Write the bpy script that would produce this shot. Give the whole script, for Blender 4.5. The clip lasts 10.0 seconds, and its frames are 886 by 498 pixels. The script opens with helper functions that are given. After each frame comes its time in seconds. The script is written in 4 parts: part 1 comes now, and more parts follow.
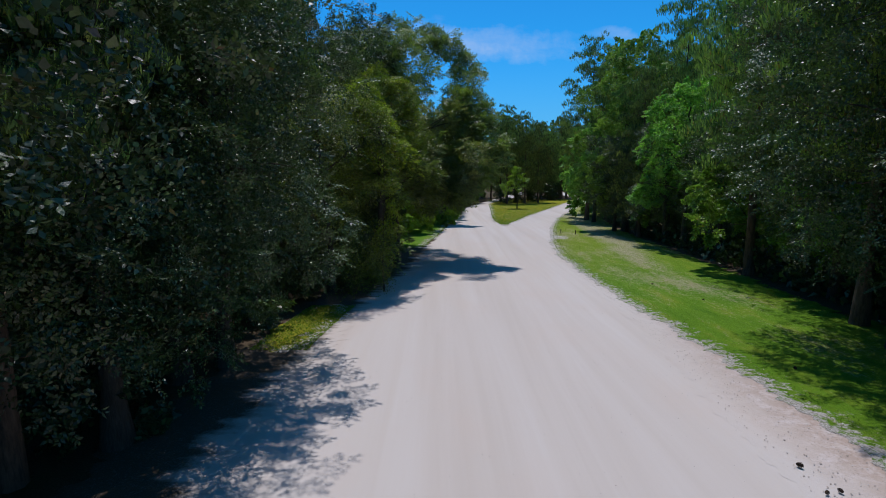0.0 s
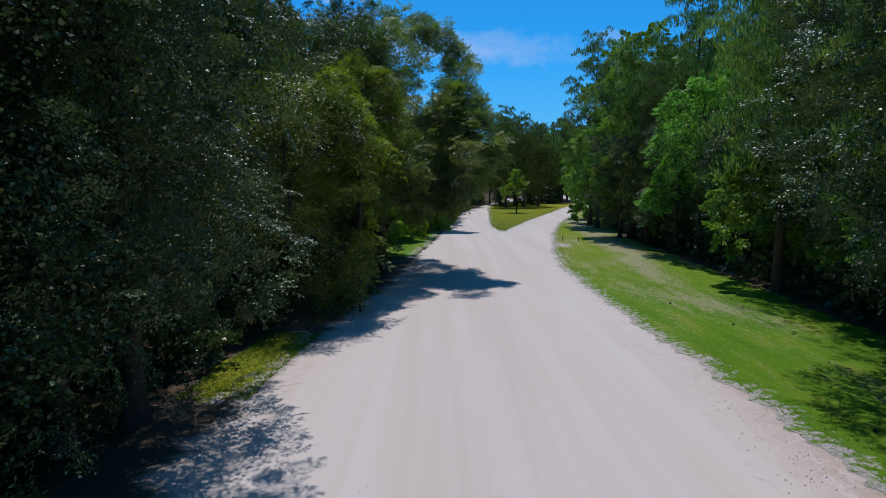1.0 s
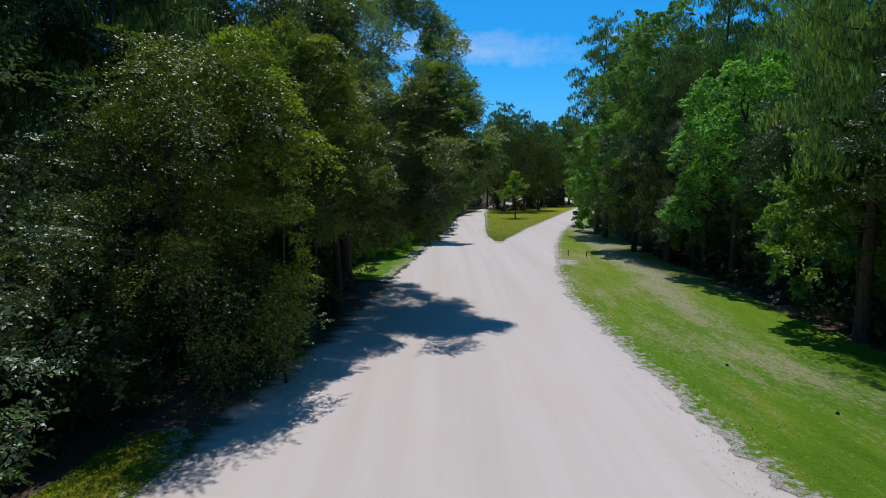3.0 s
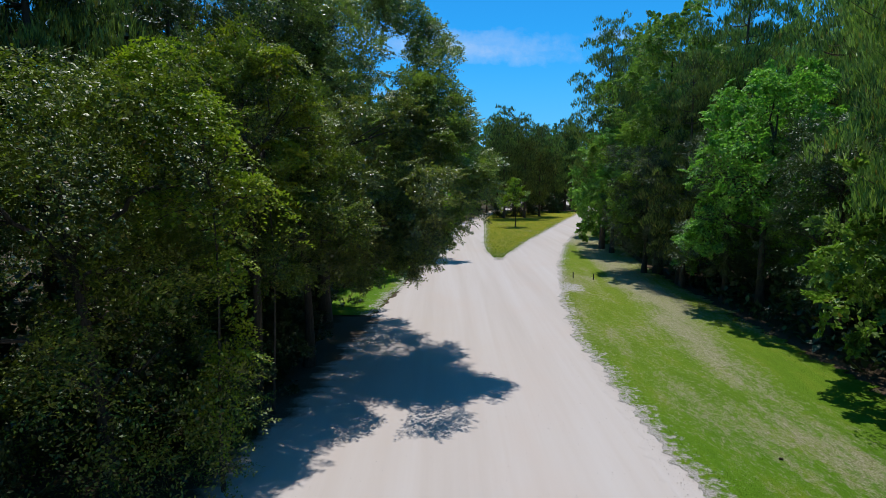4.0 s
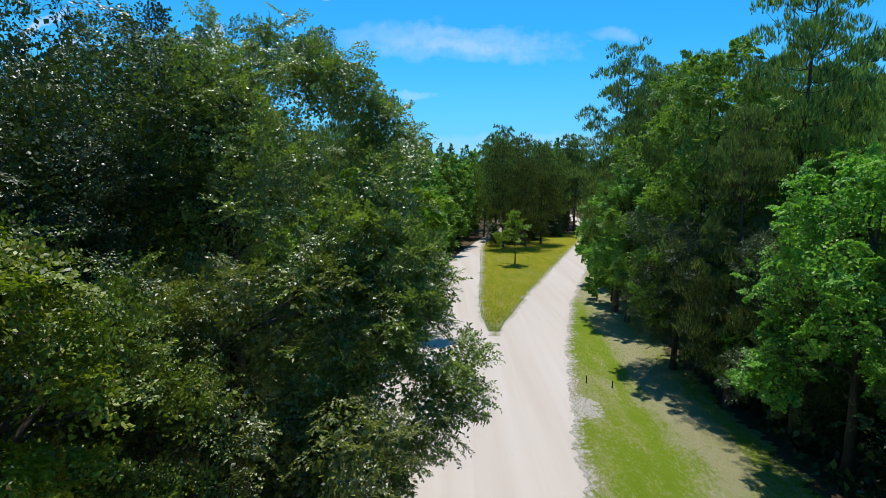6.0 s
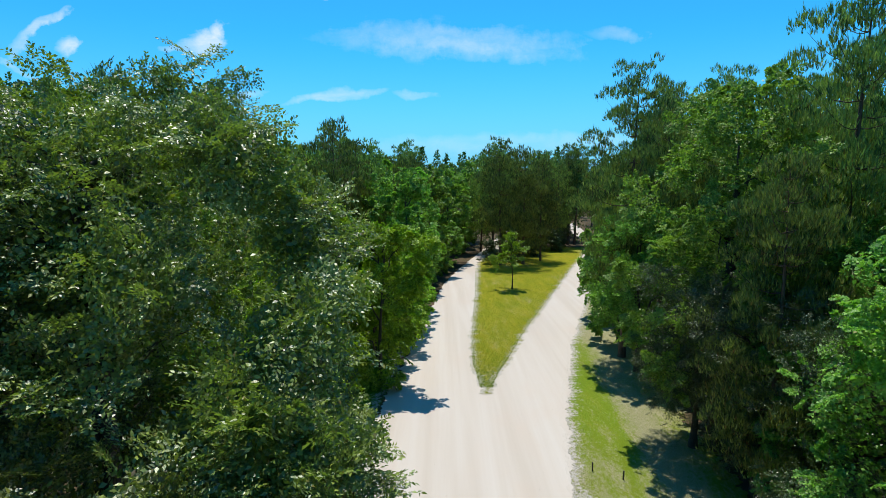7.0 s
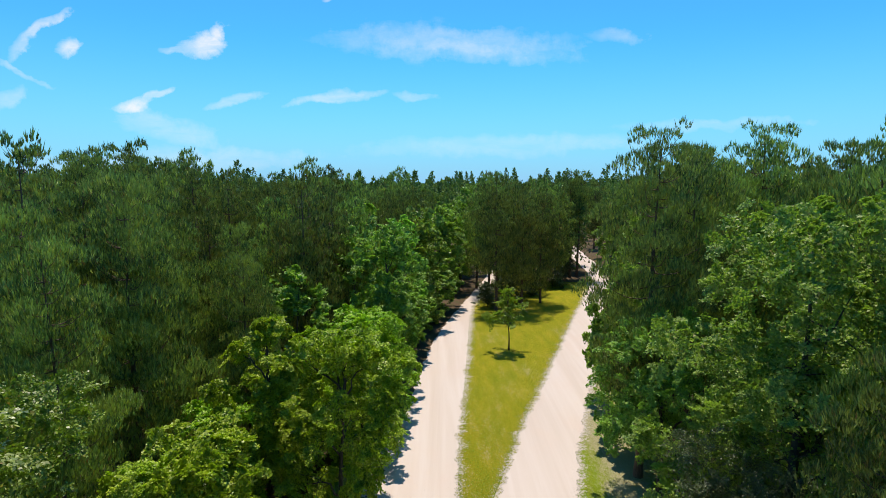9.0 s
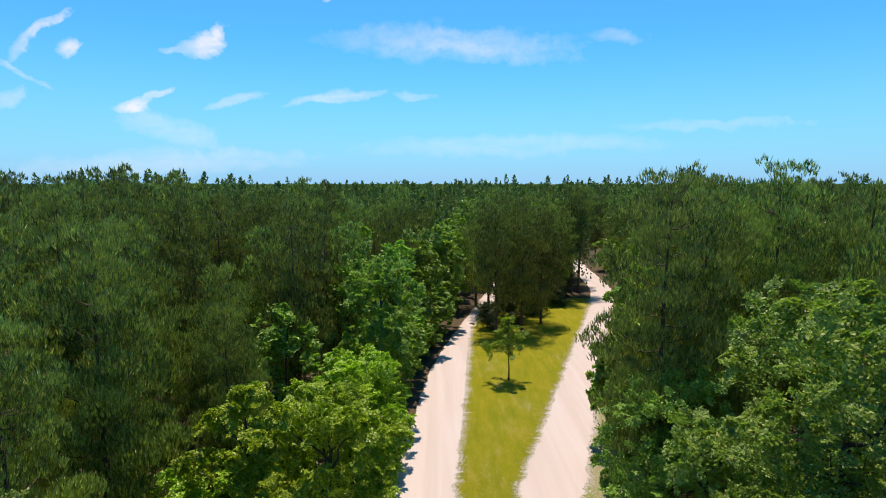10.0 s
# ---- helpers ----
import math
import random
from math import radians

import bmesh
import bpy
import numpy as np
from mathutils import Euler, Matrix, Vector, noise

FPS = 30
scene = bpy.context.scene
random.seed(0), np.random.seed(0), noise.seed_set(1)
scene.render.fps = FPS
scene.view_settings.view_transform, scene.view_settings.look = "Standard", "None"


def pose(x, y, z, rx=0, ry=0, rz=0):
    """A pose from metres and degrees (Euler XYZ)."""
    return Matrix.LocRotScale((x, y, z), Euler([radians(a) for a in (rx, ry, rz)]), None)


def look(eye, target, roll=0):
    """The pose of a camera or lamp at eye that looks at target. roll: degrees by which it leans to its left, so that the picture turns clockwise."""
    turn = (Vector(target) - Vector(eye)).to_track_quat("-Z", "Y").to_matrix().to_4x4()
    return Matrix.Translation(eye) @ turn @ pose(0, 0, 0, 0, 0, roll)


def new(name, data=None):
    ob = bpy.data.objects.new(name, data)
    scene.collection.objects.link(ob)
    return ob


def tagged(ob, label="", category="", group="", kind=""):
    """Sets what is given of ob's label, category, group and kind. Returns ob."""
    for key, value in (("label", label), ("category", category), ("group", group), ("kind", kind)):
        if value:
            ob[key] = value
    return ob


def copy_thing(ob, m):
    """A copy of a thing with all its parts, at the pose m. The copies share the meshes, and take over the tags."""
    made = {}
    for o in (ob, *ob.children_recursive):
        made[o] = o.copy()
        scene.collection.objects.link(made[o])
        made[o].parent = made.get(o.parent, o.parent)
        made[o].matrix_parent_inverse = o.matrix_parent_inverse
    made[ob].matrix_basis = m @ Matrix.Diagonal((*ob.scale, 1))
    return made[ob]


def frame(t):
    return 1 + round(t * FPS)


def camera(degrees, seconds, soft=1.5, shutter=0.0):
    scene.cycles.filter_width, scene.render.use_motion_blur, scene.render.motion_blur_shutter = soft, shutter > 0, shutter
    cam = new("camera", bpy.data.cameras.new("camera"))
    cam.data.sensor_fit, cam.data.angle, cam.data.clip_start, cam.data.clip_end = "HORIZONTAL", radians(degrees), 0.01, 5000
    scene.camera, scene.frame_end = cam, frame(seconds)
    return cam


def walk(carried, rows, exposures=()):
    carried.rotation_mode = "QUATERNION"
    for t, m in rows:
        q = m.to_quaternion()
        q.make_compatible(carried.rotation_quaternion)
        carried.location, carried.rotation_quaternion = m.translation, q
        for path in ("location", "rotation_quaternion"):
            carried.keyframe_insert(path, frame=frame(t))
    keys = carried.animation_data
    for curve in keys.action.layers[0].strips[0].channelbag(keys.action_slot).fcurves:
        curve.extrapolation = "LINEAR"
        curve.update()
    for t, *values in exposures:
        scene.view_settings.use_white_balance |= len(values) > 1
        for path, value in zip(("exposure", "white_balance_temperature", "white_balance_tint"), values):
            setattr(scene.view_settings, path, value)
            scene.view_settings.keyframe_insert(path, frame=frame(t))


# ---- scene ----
cam = camera(79.06, 10.0, 0.55)
# seconds, place in metres, degrees by which the camera looks up
PATH = [
    (0, 0.00, 0.00, 4.90, -7.53),
    (0.5, 0.29, 1.63, 4.90, -7.35),
    (1, 0.54, 3.23, 4.93, -7.23),
    (1.5, 0.79, 4.90, 4.95, -7.17),
    (2, 1.03, 6.56, 5.00, -7.17),
    (3.5, 1.76, 11.01, 5.67, -7.23),
    (4, 1.93, 12.72, 6.36, -7.29),
    (4.5, 2.12, 14.63, 7.19, -7.35),
    (5, 2.34, 16.54, 8.16, -7.47),
    (5.5, 2.66, 18.46, 9.30, -7.47),
    (6, 2.94, 20.36, 10.58, -7.47),
    (7.5, 4.27, 27.25, 13.92, -7.53),
    (8, 4.57, 29.05, 15.20, -7.47),
    (8.5, 4.83, 30.70, 16.39, -7.35),
    (9, 5.03, 32.20, 17.63, -7.35),
    (9.5, 5.21, 33.53, 18.84, -7.35),
    (10, 5.29, 34.55, 20.00, -7.35),
]
walk(cam, [(t, pose(x, y, z, 90 + up, 0, 0)) for t, x, y, z, up in PATH],
     [(0.0, -0.50, 5900, 16), (2.0, -0.42, 5950, 15), (3.5, -0.32, 6050, 13), (5.0, -0.15, 6250, 11), (6.0, 0.0, 6400, 10), (7.5, 0.12, 6650, 5), (10.0, 0.18, 7500, 23)])

# ---- world and sun ----
TO_SUN = Vector((-0.02, 0.36, 1.0)).normalized()
sun = new("sun", bpy.data.lights.new("sun", "SUN"))
sun.data.energy, sun.data.angle, sun.data.color = 4.6, radians(0.55), (1.0, 0.955, 0.88)
sun.matrix_world = look(TO_SUN * 200, (0, 0, 0))

world = bpy.data.worlds.new("sky")
scene.world = world
world.use_nodes = True


def link(tree, a, b):
    tree.links.new(a, b)


def math_node(tree, op, a, b=None, clamp=False):
    n = tree.nodes.new("ShaderNodeMath")
    n.operation, n.use_clamp = op, clamp
    for i, v in enumerate((a, b)):
        if v is None:
            continue
        if isinstance(v, (int, float)):
            n.inputs[i].default_value = v
        else:
            tree.links.new(v, n.inputs[i])
    return n.outputs[0]


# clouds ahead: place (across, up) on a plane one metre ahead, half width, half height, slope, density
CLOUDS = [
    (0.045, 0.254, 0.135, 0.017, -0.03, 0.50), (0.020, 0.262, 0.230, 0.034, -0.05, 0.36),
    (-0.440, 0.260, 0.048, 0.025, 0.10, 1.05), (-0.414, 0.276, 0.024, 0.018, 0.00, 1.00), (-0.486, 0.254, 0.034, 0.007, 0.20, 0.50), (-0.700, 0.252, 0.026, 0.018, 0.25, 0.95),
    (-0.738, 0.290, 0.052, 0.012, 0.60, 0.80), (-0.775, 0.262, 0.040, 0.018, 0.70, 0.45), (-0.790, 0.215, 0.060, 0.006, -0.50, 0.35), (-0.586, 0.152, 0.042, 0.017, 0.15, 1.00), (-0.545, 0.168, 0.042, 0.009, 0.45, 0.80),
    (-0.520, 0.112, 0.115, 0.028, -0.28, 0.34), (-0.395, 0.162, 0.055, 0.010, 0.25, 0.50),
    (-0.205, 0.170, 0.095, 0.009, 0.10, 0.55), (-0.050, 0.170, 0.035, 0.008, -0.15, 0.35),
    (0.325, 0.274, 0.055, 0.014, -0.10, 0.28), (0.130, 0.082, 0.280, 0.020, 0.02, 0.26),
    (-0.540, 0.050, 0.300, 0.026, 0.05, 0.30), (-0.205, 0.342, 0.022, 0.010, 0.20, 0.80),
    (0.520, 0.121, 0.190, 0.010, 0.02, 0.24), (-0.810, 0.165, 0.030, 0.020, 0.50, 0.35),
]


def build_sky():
    t = world.node_tree
    t.nodes.clear()
    sky = t.nodes.new("ShaderNodeTexSky")
    sky.sky_type, sky.sun_disc = "NISHITA", False
    sky.sun_elevation = math.asin(TO_SUN.z)
    sky.sun_rotation = math.atan2(TO_SUN.x, TO_SUN.y)
    sky.air_density, sky.dust_density, sky.ozone_density = 1.0, 0.25, 4.0
    co = t.nodes.new("ShaderNodeTexCoord")
    sep = t.nodes.new("ShaderNodeSeparateXYZ")
    link(t, co.outputs["Generated"], sep.inputs[0])
    ahead = math_node(t, "MAXIMUM", sep.outputs[1], 0.05)
    u = math_node(t, "DIVIDE", sep.outputs[0], ahead)
    v = math_node(t, "DIVIDE", sep.outputs[2], ahead)
    flat = t.nodes.new("ShaderNodeCombineXYZ")
    link(t, u, flat.inputs[0]), link(t, v, flat.inputs[1])
    fine = t.nodes.new("ShaderNodeTexNoise")
    fine.inputs["Scale"].default_value, fine.inputs["Detail"].default_value, fine.inputs["Roughness"].default_value = 9.0, 8.0, 0.62
    stretch = t.nodes.new("ShaderNodeMapping")
    stretch.inputs["Scale"].default_value = (0.8, 3.2, 1.0)
    link(t, flat.outputs[0], stretch.inputs[0]), link(t, stretch.outputs[0], fine.inputs[0])
    wob = t.nodes.new("ShaderNodeTexNoise")
    wob.inputs["Scale"].default_value, wob.inputs["Detail"].default_value = 17.0, 8.0
    link(t, flat.outputs[0], wob.inputs[0])
    split = t.nodes.new("ShaderNodeSeparateColor")
    link(t, wob.outputs[1], split.inputs[0])
    u = math_node(t, "ADD", u, math_node(t, "MULTIPLY", math_node(t, "SUBTRACT", split.outputs[0], 0.5), 0.085))
    v = math_node(t, "ADD", v, math_node(t, "MULTIPLY", math_node(t, "SUBTRACT", split.outputs[1], 0.5), 0.040))
    curd = t.nodes.new("ShaderNodeTexNoise")
    curd.inputs["Scale"].default_value, curd.inputs["Detail"].default_value, curd.inputs["Roughness"].default_value = 34.0, 7.0, 0.68
    link(t, flat.outputs[0], curd.inputs[0])
    ripple = math_node(t, "ADD", math_node(t, "MULTIPLY", math_node(t, "SUBTRACT", fine.outputs[0], 0.5), 2.6),
                       math_node(t, "MULTIPLY", math_node(t, "SUBTRACT", curd.outputs[0], 0.5), 1.9))
    total = None
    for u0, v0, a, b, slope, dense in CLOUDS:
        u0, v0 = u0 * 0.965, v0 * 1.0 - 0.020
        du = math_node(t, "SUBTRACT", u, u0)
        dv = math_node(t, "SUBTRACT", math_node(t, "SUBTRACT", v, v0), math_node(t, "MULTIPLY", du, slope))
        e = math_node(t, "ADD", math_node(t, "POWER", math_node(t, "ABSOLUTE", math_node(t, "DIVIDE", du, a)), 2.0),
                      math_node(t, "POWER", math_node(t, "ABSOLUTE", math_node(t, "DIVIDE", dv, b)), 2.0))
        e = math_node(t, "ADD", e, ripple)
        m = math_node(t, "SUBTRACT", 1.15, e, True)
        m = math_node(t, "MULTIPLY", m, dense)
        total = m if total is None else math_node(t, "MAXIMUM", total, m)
    grain = math_node(t, "MULTIPLY", math_node(t, "SUBTRACT", fine.outputs[0], 0.22, True), 2.3)
    mask = math_node(t, "MULTIPLY", total, grain, True)
    low = math_node(t, "SUBTRACT", 1.0, math_node(t, "MULTIPLY", math_node(t, "ABSOLUTE", sep.outputs[2]), 4.0), True)
    veil = math_node(t, "MULTIPLY", math_node(t, "POWER", low, 1.6), 0.85)
    tint = t.nodes.new("ShaderNodeMix")
    tint.data_type, tint.blend_type = "RGBA", "MULTIPLY"
    tint.inputs[0].default_value = 1.0
    tint.inputs[7].default_value = SKY_TINT
    link(t, sky.outputs[0], tint.inputs[6])
    mix = t.nodes.new("ShaderNodeMix")
    mix.data_type = "RGBA"
    mix.inputs[7].default_value = CLOUD_COLOR
    haze = t.nodes.new("ShaderNodeMix")
    haze.data_type = "RGBA"
    haze.inputs[7].default_value = VEIL_COLOR
    link(t, veil, haze.inputs[0]), link(t, tint.outputs[2], haze.inputs[6])
    link(t, mask, mix.inputs[0]), link(t, haze.outputs[2], mix.inputs[6])
    bg = t.nodes.new("ShaderNodeBackground")
    bg.inputs[1].default_value = SKY_STRENGTH
    out = t.nodes.new("ShaderNodeOutputWorld")
    link(t, mix.outputs[2], bg.inputs[0]), link(t, bg.outputs[0], out.inputs[0])


SKY_STRENGTH = 0.110
SKY_TINT = (0.19, 1.09, 1.52, 1)
VEIL_COLOR = (2.3, 5.0, 8.4, 1)
CLOUD_COLOR = (7.4, 8.1, 9.3, 1)
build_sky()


# ---- materials ----
def material(name):
    m = bpy.data.materials.new(name)
    m.use_nodes = True
    t = m.node_tree
    t.nodes.clear()
    out = t.nodes.new("ShaderNodeOutputMaterial")
    return m, t, out


def ramp(t, fac, stops):
    r = t.nodes.new("ShaderNodeValToRGB")
    while len(r.color_ramp.elements) < len(stops):
        r.color_ramp.elements.new(0.5)
    for e, (p, c) in zip(r.color_ramp.elements, stops):
        e.position, e.color = p, (*c, 1)
    t.links.new(fac, r.inputs[0])
    return r.outputs[0]


def noise_tex(t, scale, detail=5.0, rough=0.55, stretch=None, distort=0.0):
    co = t.nodes.new("ShaderNodeNewGeometry").outputs["Position"]
    if stretch:
        mp = t.nodes.new("ShaderNodeMapping")
        mp.inputs["Scale"].default_value = stretch
        t.links.new(co, mp.inputs[0])
        co = mp.outputs[0]
    n = t.nodes.new("ShaderNodeTexNoise")
    n.inputs["Scale"].default_value, n.inputs["Detail"].default_value = scale, detail
    n.inputs["Roughness"].default_value, n.inputs["Distortion"].default_value = rough, distort
    t.links.new(co, n.inputs[0])
    return n.outputs[0]


def mix_rgb(t, fac, a, b, blend="MIX"):
    n = t.nodes.new("ShaderNodeMix")
    n.data_type, n.blend_type = "RGBA", blend
    for i, v in ((0, fac), (6, a), (7, b)):
        if isinstance(v, (int, float)):
            n.inputs[i].default_value = v
        elif isinstance(v, tuple):
            n.inputs[i].default_value = (*v, 1)
        else:
            t.links.new(v, n.inputs[i])
    return n.outputs[2]


def bump(t, height, strength, distance):
    b = t.nodes.new("ShaderNodeBump")
    b.inputs["Strength"].default_value, b.inputs["Distance"].default_value = strength, distance
    t.links.new(height, b.inputs["Height"])
    return b.outputs[0]


def principled(t, out, color, rough, normal=None, spec=0.5):
    p = t.nodes.new("ShaderNodeBsdfPrincipled")
    p.inputs["Roughness"].default_value = rough
    p.inputs["Specular IOR Level"].default_value = spec
    if isinstance(color, tuple):
        p.inputs["Base Color"].default_value = (*color, 1)
    else:
        t.links.new(color, p.inputs["Base Color"])
    if normal is not None:
        t.links.new(normal, p.inputs["Normal"])
    if out is not None:
        t.links.new(p.outputs[0], out.inputs[0])
    return p.outputs[0]


def leaf_material(name, dark, mid, light, rough=0.42, through_light=0.35, dead=None, spec=0.3, wave=0.0, vary=0.35):
    """Leaves: every leaf its own shade, every tree its own cast; light shines through."""
    m, t, out = material(name)
    geo = t.nodes.new("ShaderNodeNewGeometry")
    info = t.nodes.new("ShaderNodeObjectInfo")
    stops = [(0.0, dark), (0.5, mid), (0.93, light)]
    if dead:
        stops.append((0.985, dead))
    c = ramp(t, geo.outputs["Random Per Island"], stops)
    patch = noise_tex(t, 0.55, 3.0)
    c = mix_rgb(t, math_node(t, "MULTIPLY", math_node(t, "SUBTRACT", patch, 0.42, True), 2.2, True), c, light, "MIX")
    hsv = t.nodes.new("ShaderNodeHueSaturation")
    t.links.new(math_node(t, "ADD", math_node(t, "MULTIPLY", info.outputs["Random"], 0.035), 0.482), hsv.inputs["Hue"])
    t.links.new(math_node(t, "ADD", math_node(t, "MULTIPLY", info.outputs["Random"], vary), 1.0 - 0.52 * vary), hsv.inputs["Value"])
    t.links.new(c, hsv.inputs["Color"])
    c = hsv.outputs[0]
    curl = bump(t, noise_tex(t, 26.0, 2.0, 0.5), wave, 0.03) if wave else None
    surf = principled(t, None, c, rough, curl, spec)
    tr = t.nodes.new("ShaderNodeBsdfTranslucent")
    t.links.new(mix_rgb(t, 1.0, c, (1.0, 1.25, 0.5), "MULTIPLY"), tr.inputs[0])
    mx = t.nodes.new("ShaderNodeMixShader")
    mx.inputs[0].default_value = through_light
    t.links.new(surf, mx.inputs[1]), t.links.new(tr.outputs[0], mx.inputs[2]), t.links.new(mx.outputs[0], out.inputs[0])
    return m


OAK_LEAF = leaf_material("oak_leaf", (0.068, 0.100, 0.036), (0.138, 0.190, 0.056), (0.320, 0.370, 0.062), 0.38, 0.30, (0.17, 0.12, 0.04), 0.85, 0.3)
# shade put into the colour: darker leaf for shaded oaks, shrubs and undergrowth
SHADED_LEAF = leaf_material("shaded_leaf", (0.023, 0.040, 0.015), (0.044, 0.074, 0.026), (0.098, 0.150, 0.040), 0.38, 0.14, (0.13, 0.09, 0.03), 0.50, 0.3)
MIXED_LEAF = leaf_material("mixed_leaf", (0.038, 0.066, 0.014), (0.078, 0.126, 0.022), (0.280, 0.360, 0.036), 0.42, 0.24, (0.22, 0.14, 0.04), 0.50, 0.3)
OLIVE_LEAF = leaf_material("olive_leaf", (0.070, 0.112, 0.018), (0.132, 0.200, 0.025), (0.240, 0.320, 0.034), 0.42, 0.30, (0.24, 0.16, 0.04), 0.45)
GUM_LEAF = leaf_material("gum_leaf", (0.090, 0.192, 0.042), (0.188, 0.340, 0.066), (0.345, 0.525, 0.098), 0.42, 0.40, (0.24, 0.22, 0.06), 0.30, 0.4)
VINE_LEAF = leaf_material("vine_leaf", (0.085, 0.170, 0.016), (0.235, 0.395, 0.028), (0.430, 0.590, 0.044), 0.42, 0.36, None, 0.35)
CREEPER_LEAF = leaf_material("creeper_leaf", (0.085, 0.135, 0.012), (0.185, 0.255, 0.018), (0.360, 0.420, 0.026), 0.45, 0.34, (0.24, 0.16, 0.04), 0.35)
YOUNG_LEAF = leaf_material("young_leaf", (0.110, 0.180, 0.022), (0.190, 0.290, 0.032), (0.290, 0.400, 0.042), 0.45, 0.35)
NEEDLE = leaf_material("pine_needle", (0.032, 0.072, 0.026), (0.125, 0.208, 0.055), (0.460, 0.520, 0.110), 0.50, 0.16, (0.28, 0.16, 0.05), 0.35, 0.0, 0.75)
FAR_LEAF = leaf_material("far_foliage", (0.046, 0.086, 0.030), (0.110, 0.180, 0.050), (0.225, 0.320, 0.078), 0.60, 0.20, None, 0.15)


def bark_material(name, dark, light, scale=6.0):
    m, t, out = material(name)
    n = noise_tex(t, scale, 6.0, 0.65, (3.0, 3.0, 0.7))
    big = noise_tex(t, 1.1, 3.0)
    c = mix_rgb(t, math_node(t, "MULTIPLY", big, 0.4), ramp(t, n, [(0.32, dark), (0.68, light)]), (0.12, 0.115, 0.09))
    principled(t, out, c, 0.9, bump(t, n, 0.8, 0.04), 0.2)
    return m


OAK_BARK = bark_material("oak_bark", (0.028, 0.022, 0.018), (0.085, 0.070, 0.056))
PINE_BARK = bark_material("pine_bark", (0.050, 0.032, 0.024), (0.21, 0.13, 0.09), 4.5)


def ground_materials():
    """Forest floor, turf, sandy road, loose shoulder."""
    m1, t, out = material("forest_floor")
    n, f = noise_tex(t, 0.8, 6.0, 0.6), noise_tex(t, 22.0, 5.0, 0.7)
    c = ramp(t, f, [(0.25, (0.035, 0.024, 0.015)), (0.5, (0.09, 0.062, 0.036)), (0.8, (0.19, 0.14, 0.085))])
    c = mix_rgb(t, math_node(t, "MULTIPLY", math_node(t, "SUBTRACT", n, 0.5, True), 3.0, True), c, (0.05, 0.075, 0.02))
    principled(t, out, c, 0.95, bump(t, f, 0.9, 0.05), 0.15)

    def turf(name, worn, shades=((0.078, 0.180, 0.007), (0.122, 0.240, 0.009), (0.210, 0.268, 0.019)), green=0.74):
        """Turf; worn: the line (x at y = 0, slope) of a sandy track worn into it."""
        m, t, out = material(name)
        big, mid, fine = noise_tex(t, 0.20, 4.0, 0.55, (1.0, 0.30, 1.0)), noise_tex(t, 1.0, 5.0, 0.60, (1.3, 0.30, 1.0)), noise_tex(t, 34.0, 4.0, 0.7)
        c = ramp(t, mid, list(zip((0.28, 0.50, 0.72), shades)))
        dry = math_node(t, "SUBTRACT", math_node(t, "ADD", big, math_node(t, "MULTIPLY", mid, 0.4)), green)
        if worn:
            sep = t.nodes.new("ShaderNodeSeparateXYZ")
            t.links.new(t.nodes.new("ShaderNodeNewGeometry").outputs["Position"], sep.inputs[0])
            off = math_node(t, "SUBTRACT", sep.outputs[0], math_node(t, "ADD", worn[0], math_node(t, "MULTIPLY", sep.outputs[1], worn[1])))
            near = math_node(t, "SUBTRACT", 1.0, math_node(t, "DIVIDE", math_node(t, "ABSOLUTE", off), worn[2]), True)
            along = math_node(t, "DIVIDE", math_node(t, "SUBTRACT", sep.outputs[1], 27.0), 10.0, True)
            dry = math_node(t, "ADD", dry, math_node(t, "MULTIPLY", math_node(t, "MULTIPLY", near, along), 0.25))
            dry = math_node(t, "ADD", dry, math_node(t, "MULTIPLY", math_node(t, "DIVIDE", math_node(t, "SUBTRACT", sep.outputs[1], 28.0), 14.0, True), 0.12))
            sere = math_node(t, "MULTIPLY", math_node(t, "DIVIDE", math_node(t, "SUBTRACT", sep.outputs[1], 24.0), 18.0, True), math_node(t, "ADD", math_node(t, "MULTIPLY", big, 1.2), 0.10), True)
            c = mix_rgb(t, sere, c, (0.225, 0.245, 0.018))
        tuft = noise_tex(t, 8.0, 6.0, 0.75, (1.2, 0.6, 1.0))
        c = mix_rgb(t, math_node(t, "MULTIPLY", math_node(t, "SUBTRACT", tuft, 0.47, True), 1.8, True), c, tuple(min(1.0, 1.45 * q) for q in shades[1]))
        dry = math_node(t, "MULTIPLY", math_node(t, "ADD", dry, math_node(t, "MULTIPLY", math_node(t, "SUBTRACT", tuft, 0.5), 0.9)), 5.0, True)
        straw = ramp(t, fine, [(0.35, (0.20, 0.17, 0.08)), (0.52, (0.38, 0.335, 0.20)), (0.68, (0.54, 0.49, 0.39))])
        c = mix_rgb(t, math_node(t, "MULTIPLY", dry, 0.85), c, straw)
        rim = t.nodes.new("ShaderNodeAttribute")
        rim.attribute_name = "rim"
        speck = noise_tex(t, 5.5, 6.0, 0.72)
        bare = math_node(t, "SUBTRACT", math_node(t, "ADD", 0.36, math_node(t, "MULTIPLY", math_node(t, "SUBTRACT", speck, 0.5), 2.4)), math_node(t, "MULTIPLY", rim.outputs["Fac"], 0.75))
        if worn:
            out_x, out_y = math_node(t, "SUBTRACT", sep.outputs[0], 10.0), math_node(t, "SUBTRACT", sep.outputs[1], 44.0)
            spill = math_node(t, "ADD", math_node(t, "MULTIPLY", out_x, out_x), math_node(t, "MULTIPLY", math_node(t, "MULTIPLY", out_y, out_y), 0.45))
            bare = math_node(t, "ADD", bare, math_node(t, "SUBTRACT", 0.75, math_node(t, "MULTIPLY", spill, 0.6), True))
